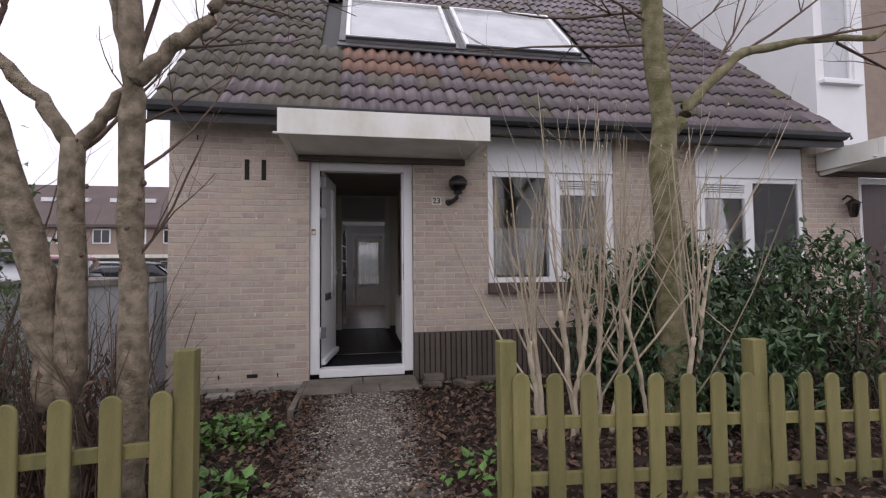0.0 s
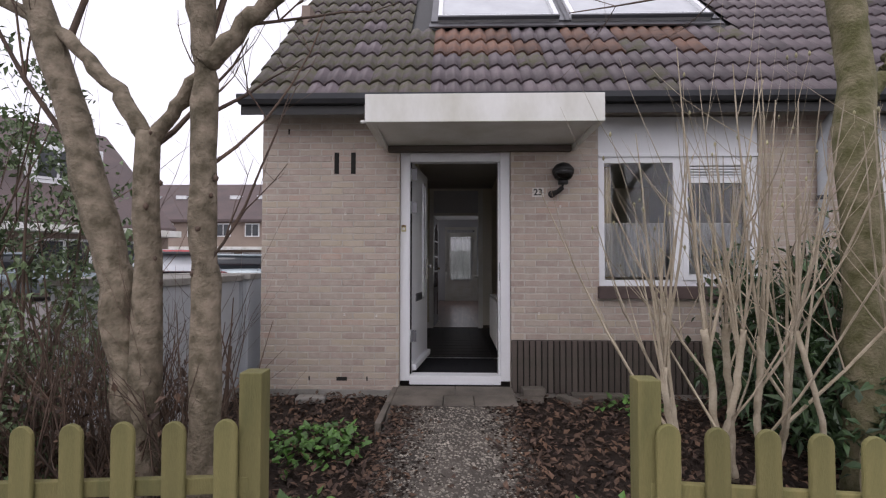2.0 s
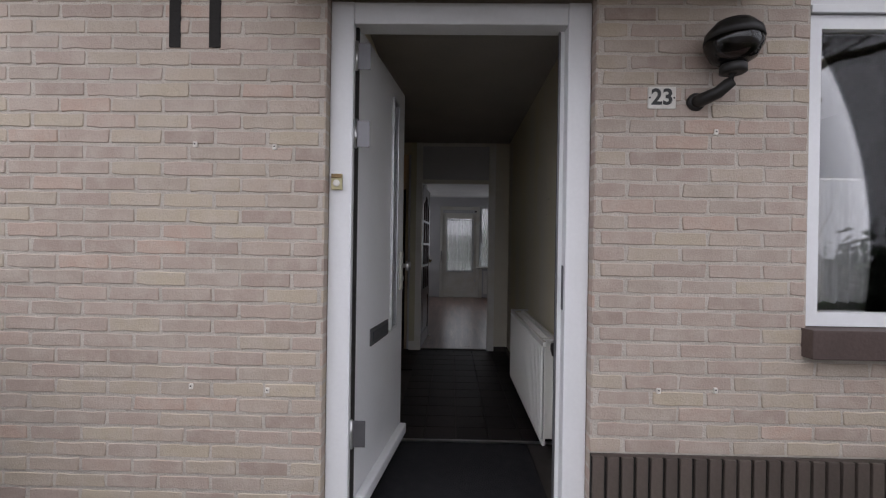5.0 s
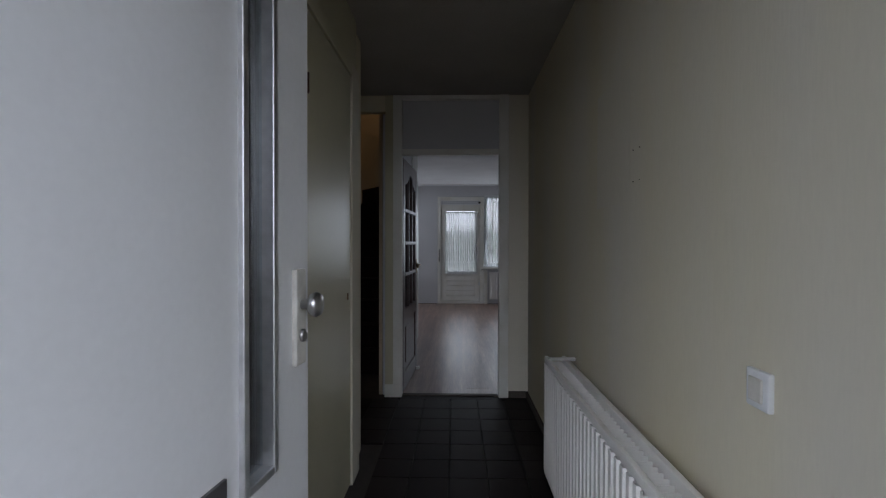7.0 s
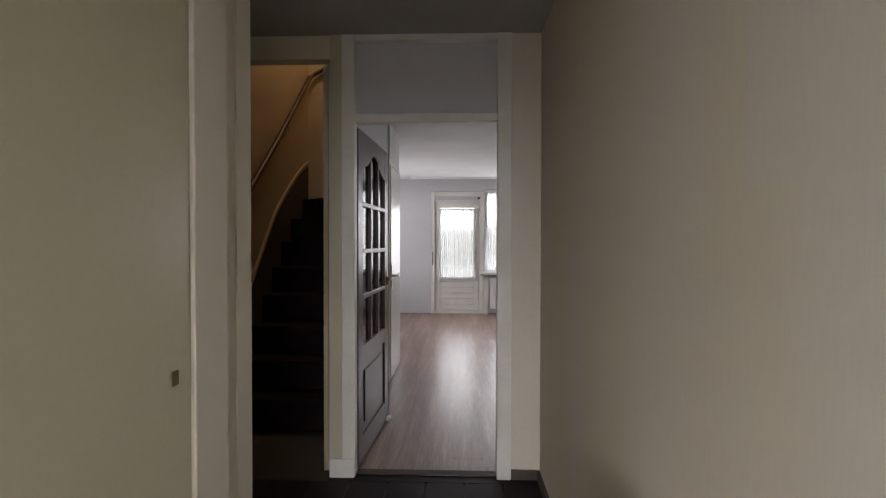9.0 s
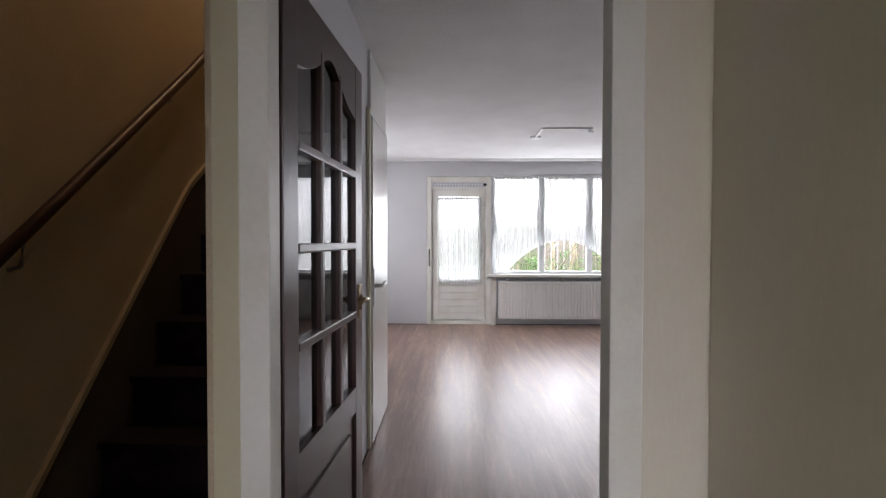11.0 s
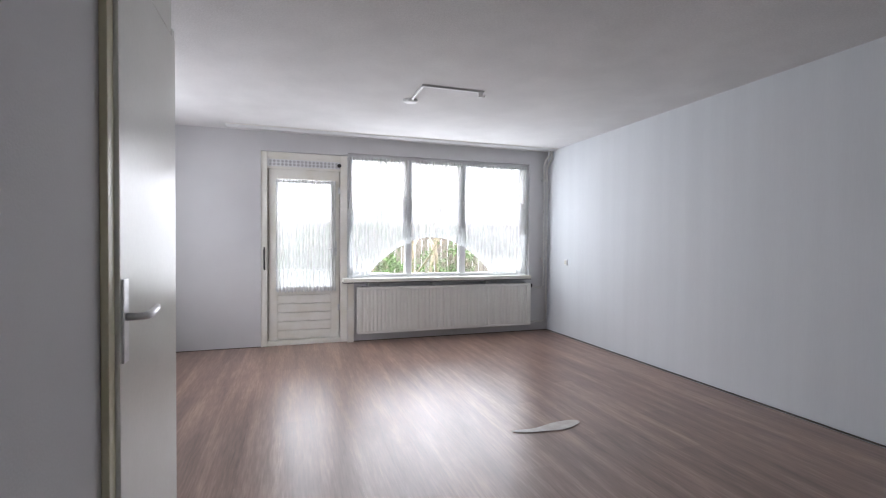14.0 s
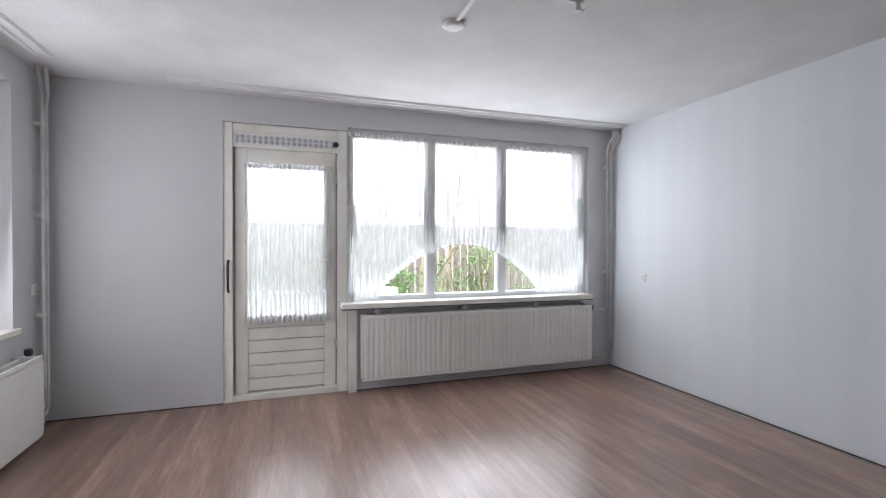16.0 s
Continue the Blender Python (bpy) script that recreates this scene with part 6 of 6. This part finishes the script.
# far houses and parked cars
def row_house(m, L, low, high, run, label, dormers=2):
    h = thing("terraced_house", label, "house", m)
    part("wall", boxes((0, L, 0, 0.2, 0, low), (0, 0.2, 0.2, run * 1.9, 0, low), (L - 0.2, L, 0.2, run * 1.9, 0, low)), "far_brick", h)
    bm = bmesh.new()
    pr = [(-0.4, low - 0.1), (run, high), (run * 2, low), (run * 2, low - 0.2), (-0.4, low - 0.3)]
    a = [bm.verts.new((-0.1, y, z)) for y, z in pr]
    b = [bm.verts.new((L + 0.1, y, z)) for y, z in pr]
    for i in range(5):
        bm.faces.new((a[i], a[(i + 1) % 5], b[(i + 1) % 5], b[i]))
    bm.faces.new(a)
    bm.faces.new(b[::-1])
    roof_ob = part("roof", bm, "far_roof", h)
    slope = (high - low) / (run + 0.4)
    n = int(L / 2.4)
    for k in range(n):
        x = 0.5 + k * 2.4
        w = part("window", boxes((x, x + 1.7, -0.06, 0.0, 0.9, 2.2)), "white_paint", h)
        for i in range(2):
            part("pane", boxes((x + 0.08 + i * 0.8, x + 0.78 + i * 0.8, -0.08, -0.061, 1.0, 2.1)), "car_glass", w)
        if low > 3.5:
            w = part("window", boxes((x + 0.2, x + 1.4, -0.06, 0.0, low - 1.5, low - 0.4)), "white_paint", h)
            for i in range(2):
                part("pane", boxes((x + 0.28 + i * 0.55, x + 0.76 + i * 0.55, -0.08, -0.061, low - 1.42, low - 0.5)), "car_glass", w)
            yy = run * 0.55
            zz = low - 0.1 + (yy + 0.4) * slope
            part("skylight", boxes((x + 0.2, x + 1.1, yy - 0.3, yy + 0.3, zz - 0.1, zz + 0.22)), "car_white", h)
    for k in range(dormers):
        x = 1.2 + k * 3.4
        y = run * 0.28
        z = low + (y + 0.3) * slope
        d = part("dormer", boxes((x, x + 2.4, y, y + 1.9, z - 0.3, z + 1.6)), "white_paint" if k % 2 == 0 else "far_blue", h)
        part("dormer_window", boxes((x + 0.15, x + 2.25, y - 0.05, y, z + 0.15, z + 1.4)), "white_paint", d)
        for i in range(3):
            part("pane", boxes((x + 0.25 + i * 0.68, x + 0.83 + i * 0.68, y - 0.07, y - 0.051, z + 0.25, z + 1.3)), "car_glass", d)
    part("canopy_strip", boxes((0, L, -1.0, 0.0, 2.4, 2.65)), "canopy_paint", h)
    return h
row_house(pose(-10.9 - 7.5, 17.5 - 13.05, -0.25, 0, 0, math.degrees(math.atan2(0.87, 0.5))), 12.2, 2.9, 7.7, 6.2, "brown-roofed terraced house with dormers across the street", 3)
row_house(pose(-30, 33, -0.25), 26, 5.0, 8.6, 4.5, "brick terraced row with skylights across the car park", 0)

struct("car_park", boxes((-70, -3.7, -3.0, 70, -0.55, -0.10)), "street", "grey brick-paved car park", "road")

def car(m, paint, label):
    c = thing("parked_car", label, "car", m)
    sec = [(-2.1, 0.35, 0.72), (-2.0, 0.3, 0.95), (-1.6, 0.28, 1.0), (-1.0, 0.27, 1.0), (0, 0.27, 0.98), (1.0, 0.27, 0.95), (1.7, 0.28, 0.86), (2.1, 0.35, 0.66)]
    def loft(stations, halfw):
        bm = bmesh.new()
        rings = []
        for (x, z0, z1), hw in zip(stations, halfw):
            rings.append([bm.verts.new((x, y, z)) for y, z in ((-hw, z0), (-hw * 1.02, (z0 + z1) / 2), (-hw * 0.94, z1), (hw * 0.94, z1), (hw * 1.02, (z0 + z1) / 2), (hw, z0))])
        for r0, r1 in zip(rings, rings[1:]):
            for k in range(6):
                bm.faces.new((r0[k], r0[(k + 1) % 6], r1[(k + 1) % 6], r1[k])).smooth = True
        bm.faces.new(rings[0])
        bm.faces.new(rings[-1][::-1])
        return bm
    part("body", loft(sec, [0.78, 0.88, 0.9, 0.9, 0.9, 0.9, 0.86, 0.74]), paint, c)
    part("cabin_glass", loft([(-1.95, 0.94, 0.97), (-1.45, 0.97, 1.40), (0.1, 0.97, 1.44), (1.0, 0.93, 0.97)], [0.72, 0.70, 0.70, 0.74]), "car_glass", c)
    part("roof", loft([(-1.62, 1.38, 1.42), (-1.3, 1.40, 1.49), (0.0, 1.42, 1.50), (0.25, 1.38, 1.44)], [0.60, 0.66, 0.66, 0.62]), paint, c)
    bm = bmesh.new()
    q = [bm.verts.new(v) for v in ((-2.0, -0.62, 1.0), (-2.0, 0.62, 1.0), (-1.55, 0.56, 1.36), (-1.55, -0.56, 1.36))]
    ex = bmesh.ops.extrude_face_region(bm, geom=[bm.faces.new(q)])
    bmesh.ops.translate(bm, verts=[v for v in ex["geom"] if isinstance(v, bmesh.types.BMVert)], vec=(-0.02, 0, 0.02))
    bmesh.ops.recalc_face_normals(bm, faces=bm.faces)
    # Sky glare on the rear window comes mostly from the pale base colour.
    part("rear_window", bm, "skylight_glass", c)
    part("spoiler", boxes((-1.80, -1.45, -0.62, 0.62, 1.37, 1.43), bevel=0.015), "car_glass", c, "black roof spoiler")
    part("light_bar", boxes((-2.10, -2.02, -0.80, 0.80, 0.84, 0.93), bevel=0.012), "car_glass", c, "dark tail light bar")
    part("bumper", boxes((-2.14, -1.98, -0.76, 0.76, 0.36, 0.56), bevel=0.03), "car_glass", c, "black plastic rear bumper")
    for y in (-0.7, 0.7):
        part("tail_light", boxes((-2.09, -1.98, y - 0.16, y + 0.16, 0.76, 0.90), bevel=0.01), "car_red", c)
    part("number_plate", boxes((-2.13, -2.10, -0.25, 0.25, 0.55, 0.66)), "bell", c)
    for x in (-1.3, 1.3):
        for y in (-0.86, 0.86):
            w = part("wheel", lathe(bmesh.new(), [(0.31, -0.1), (0.33, -0.06), (0.33, 0.06), (0.31, 0.1)], (x, y, 0.33), 18, "y"), "tyre", c)
            part("rim", lathe(bmesh.new(), [(0.21, -0.12), (0.2, 0.12)], (x, y, 0.33), 12, "y"), "aluminium", w)
    return c
car(pose(-6.75, 6.9, -0.10, 0, 0, 110), "car_red", "red parked hatchback behind the bin store")
car(pose(-8.1, 11.4, -0.10, 0, 0, 192), "car_grey", "grey-blue parked estate car")
car(pose(-12.5, 18, -0.10, 0, 0, 100), "car_white", "white parked car across the car park")
car(pose(-13.5, 9.5, -0.10, 0, 0, 60), "car_grey", "grey parked car before the terraced houses")

# rear garden
struct("rear_lawn", boxes((-6, 9, 9.34, 16, -0.4, -0.16)), "leaf", "green rear garden lawn", "lawn")
leafy("garden_hedge", "loose green garden hedge behind the house", 0.9, 11.6, 1.3, 0.5, 1.9, 5200, 0.07, "bright_leaf", 71, 12)
leafy("garden_hedge", "light green shrub in the rear garden", 3.3, 11.9, 1.2, 0.5, 1.5, 3600, 0.06, "bright_leaf", 72, 12)
for k in range(7):
    s = thing("garden_tree", "slim pale trunk in the rear garden", "tree", pose(1.2 + k * 0.35, 12.4 + 0.2 * (k % 3), -0.17))
    bm = bmesh.new()
    rng = random.Random(80 + k)
    limb(bm, rng, (0, 0, 0), (rng.uniform(-0.15, 0.15), 0, 1), 3.0, 0.05, 2, 6, 0.06, 0.1)
    part("trunk", bm, "twig", s)
gf = thing("garden_fence", "pale wooden board fence behind the garden", "fence", pose(-3, 14, -0.2))
for k in range(60):
    part("board", boxes((k * 0.16, k * 0.16 + 0.14, 0, 0.02, 0, 1.8)), "pebble", gf)
part("rail", boxes((0, 9.6, 0.021, 0.06, 1.4, 1.5)), "pebble", gf)
terr = thing("flower_pot", "pink terracotta pot outside the rear window", "pot", pose(1.35, 11.2, -0.16))
part("pot", lathe(bmesh.new(), [(0.14, 0), (0.20, 0.7), (0.22, 0.72), (0.22, 0.8), (0.17, 0.8)]), "plug", terr)

# ---- pieces ----
# hall tiles
tile_mesh = mesh_of("floor_tile", boxes((0.003, 0.197, 0.003, 0.197, -0.012, 0.0), bevel=0.002), "hall_tile")
floor_ob = bpy.data.objects["floor"]
for i in range(-5, 3):
    for j in range(0, 13):
        x, y = 0.02 + i * 0.2, 0.93 + j * 0.2
        if x + 0.2 > 0.625 or (x < -0.5 and y < 2.43) or x < -1.38 or y + 0.2 > 3.46:
            continue
        o = new("floor_tile", tile_mesh)
        o.parent = floor_ob
        o.location = (x, y, 0)
struct("hall_floor_edge", boxes((0.424, 0.618, 0.93, 3.42, -0.012, -0.002), (-0.5, 0.62, 3.332, 3.42, -0.012, -0.001)), "hall_tile", "dark tile cuts along the hall edge", "floor")

# laminate planks
rng = random.Random(5)
plank_meshes = {}
def plank(length):
    key = round(length, 2)
    if key not in plank_meshes:
        plank_meshes[key] = mesh_of("plank", boxes((0.0001, 0.1929, 0.0001, key - 0.0001, -0.012, 0.0)), "laminate")
    return plank_meshes[key]
for i in range(25):
    x = -1.40 + i * 0.193
    y = 3.45 - rng.uniform(0, 1.2)
    while y < 9.03:
        y0, y1 = max(y, 3.445), min(y + 1.28, 9.10 if -0.3 < x < 0.6 else 9.03)
        if y1 - y0 > 0.05 and x + 0.193 < 3.30 and not (x < -0.55 and y1 < 5.75):
            o = new("plank", plank(y1 - y0))
            o.parent = floor_ob
            o.location = (x, y0, 0)
        y += 1.28

# bricks of the front wall
brick_meshes = {}
def brick_mesh(length, kind):
    """A worn brick face: uneven arrises, softened corners; a few variants share meshes."""
    key = (round(length, 2), kind)
    if key not in brick_meshes:
        r = random.Random(key[0] * 100 + kind)
        bm = bmesh.new()
        L, H, D, c = key[0], 0.0528, 0.011, 0.0028
        edge = [(0.003, 0), (L * 0.3, 0), (L * 0.68, 0), (L - 0.003, 0), (L, 0.004), (L, H - 0.004), (L - 0.003, H), (L * 0.7, H), (L * 0.33, H), (0.003, H), (0, H - 0.004), (0, 0.004)]
        mid = [(x + r.uniform(-0.003, 0.003), z + r.uniform(-0.0028, 0.0028)) for x, z in edge]
        face = [(x + (c if x < L / 2 else -c) * (abs(x - L / 2) > L * 0.4), z + (c if z < H / 2 else -c)) for x, z in mid]
        rings = [[bm.verts.new((x, y, z)) for x, z in ring] for ring, y in ((face, 0), (mid, 0.0045), (edge, D))]
        bm.faces.new(rings[0])
        for p, q in zip(rings, rings[1:]):
            for k in range(12):
                bm.faces.new((p[k], q[k], q[(k + 1) % 12], p[(k + 1) % 12]))
        brick_meshes[key] = mesh_of("brick", bm, "brick")
    return brick_meshes[key]
holes = [DOOR, WIN1, WIN2, DOOR2, (0.52, 5.84, -0.4, 0.376)]
joined_v, joined_f = [], []
count = 0
rng = random.Random(8)
row = 0
z = -0.25
while z < 2.47:
    spans, x = [], -1.855
    for h in sorted(h for h in holes if h[2] < z + 0.045 and h[3] > z + 0.012):
        if h[0] > x:
            spans.append((x, h[0]))
        x = max(x, h[1])
    spans.append((x, 7.4))
    for a, b in spans:
        start = (0.6635 if a > 0.5 else -0.6505) + (0.105 if row % 2 else 0.0)
        x = start + 0.21 * math.floor((a - start) / 0.21)
        while x < b - 0.02:
            x0, x1 = max(x, a), min(x + 0.2, b - 0.004)
            if x1 - x0 > 0.03:
                me = brick_mesh(x1 - x0, rng.randrange(5))
                dy = rng.uniform(-0.002, 0.001)
                near = (-1.25 < x0 < 1.36) and 0.30 < z < 2.05
                if near and count < 300:
                    o = new("brick", me)
                    o.parent = wall_front
                    o.matrix_local = pose(x0, -0.0515 + dy, z, 0, rng.uniform(-0.25, 0.25), 0)
                    count += 1
                else:
                    base = len(joined_v)
                    joined_v += [(v.co.x + x0, v.co.y - 0.0515 + dy, v.co.z + z) for v in me.vertices]
                    joined_f += [tuple(i + base for i in p.vertices) for p in me.polygons]
            x += 0.21
    z += 0.0625
    row += 1
me = bpy.data.meshes.new("bricks")
me.from_pydata(joined_v, [], joined_f)
me.materials.append(M["brick"])
o = new("bricks", me)
o.parent = wall_front
tagged(o, "rest of the weathered beige bricks", kind="stuff")

# brick returns beside the door frame
for nm, x0, x1 in (("reveal", -0.54, -0.529), ("reveal", 0.529, 0.54)):
    for k in range(38):
        o = part("reveal_brick", boxes((x0, x1, -0.049, 0.02, -0.1865 + k * 0.0625, -0.136 + k * 0.0625), bevel=0.003), "brick", wall_front)

# roof tiles
TW, TE, TL = 0.285, 0.335, 0.40
def roof_tile(mat):
    bm = bmesh.new()
    n = 12
    lo, hi, lip = [], [], []
    for i in range(n + 1):
        u = i / n
        h = 0.020 + 0.020 * math.sin(2 * math.pi * (2 * u - 0.2)) + 0.006 * math.sin(4 * math.pi * (2 * u))
        lo.append(bm.verts.new((u * TW * 1.03, 0, h + 0.020)))
        hi.append(bm.verts.new((u * TW * 1.03, TL, h - 0.004)))
        lip.append(bm.verts.new((u * TW * 1.03, 0.002, h - 0.006)))
    for i in range(n):
        bm.faces.new((lo[i], lo[i + 1], hi[i + 1], hi[i])).smooth = True
        bm.faces.new((lip[i], lip[i + 1], lo[i + 1], lo[i]))
    return mesh_of("roof_tile", bm, mat)
tiles = {k: roof_tile(k) for k in ("tile", "rust_tile", "moss_tile")}
M0 = Matrix.Translation((0, EAVE_Y, EAVE_Z - 0.02)) @ Matrix.Rotation(SLOPE, 4, "X")
SKY = (-0.22, 2.96, 1.84, 3.6)
jv = {k: ([], []) for k in tiles}
count = 0
rng = random.Random(9)
for r in range(20):
    for c in range(27):
        x, s = -1.94 + c * TW, r * TE - 0.02
        if SKY[0] - 0.2 < x + TW / 2 < SKY[1] + 0.1 and SKY[2] - 0.1 < s + 0.15 < SKY[3]:
            continue
        kind = "tile"
        if 3 <= r <= 4 and -0.3 < x < 2.8 and rng.random() < 0.75:
            kind = "rust_tile"
        elif x < -1.55 or (rng.random() < (0.75 if x < -0.5 else 0.12) and r < 14):
            kind = "moss_tile"
        m = M0 @ pose(x, s, rng.uniform(0, 0.004), rng.uniform(-0.4, 0.4), 0, rng.uniform(-0.6, 0.6))
        if r < 12 and x < 5.4 and count < 300:
            o = new("roof_tile", tiles[kind])
            o.parent = roof
            o.matrix_local = m
            count += 1
        else:
            vs, fs = jv[kind]
            b = len(vs)
            vs += [tuple(m @ v.co) for v in tiles[kind].vertices]
            fs += [tuple(i + b for i in p.vertices) for p in tiles[kind].polygons]
for k, (vs, fs) in jv.items():
    if vs:
        me = bpy.data.meshes.new("roof_tiles")
        me.from_pydata(vs, [], fs)
        me.materials.append(M[k])
        o = new("roof_tiles", me)
        o.parent = roof
        tagged(o, "further dark pantiles", kind="stuff")

def skylight(x0, x1, label):
    w = thing("skylight", label, "skylight", M0 @ pose(x0, SKY[2], 0.03), "skylights")
    L, H = x1 - x0, 1.62
    part("frame", boxes((0, 0.05, 0, H, 0, 0.09), (L - 0.05, L, 0, H, 0, 0.09), (0.05, L - 0.05, 0, 0.06, 0, 0.09), (0.05, L - 0.05, H - 0.05, H, 0, 0.09)), "white_paint", w)
    part("cover", boxes((0, L, -0.03, 0.02, 0.06, 0.10), bevel=0.004), "gutter", w, "dark metal lower cover")
    part("pane", boxes((0.05, L - 0.05, 0.06, H - 0.05, 0.04, 0.05)), "skylight_glass", w)
    part("flashing", boxes((-0.10, L + 0.10, -0.14, -0.031, 0.012, 0.03), (-0.08, -0.003, -0.03, H, 0.012, 0.05), (L + 0.003, L + 0.08, -0.03, H, 0.012, 0.05)), "zinc", w, "grey lead flashing")
    return w
skylight(-0.20, 1.20, "large white framed skylight reflecting the sky")
skylight(1.34, 2.94, "wide white framed skylight reflecting the sky")
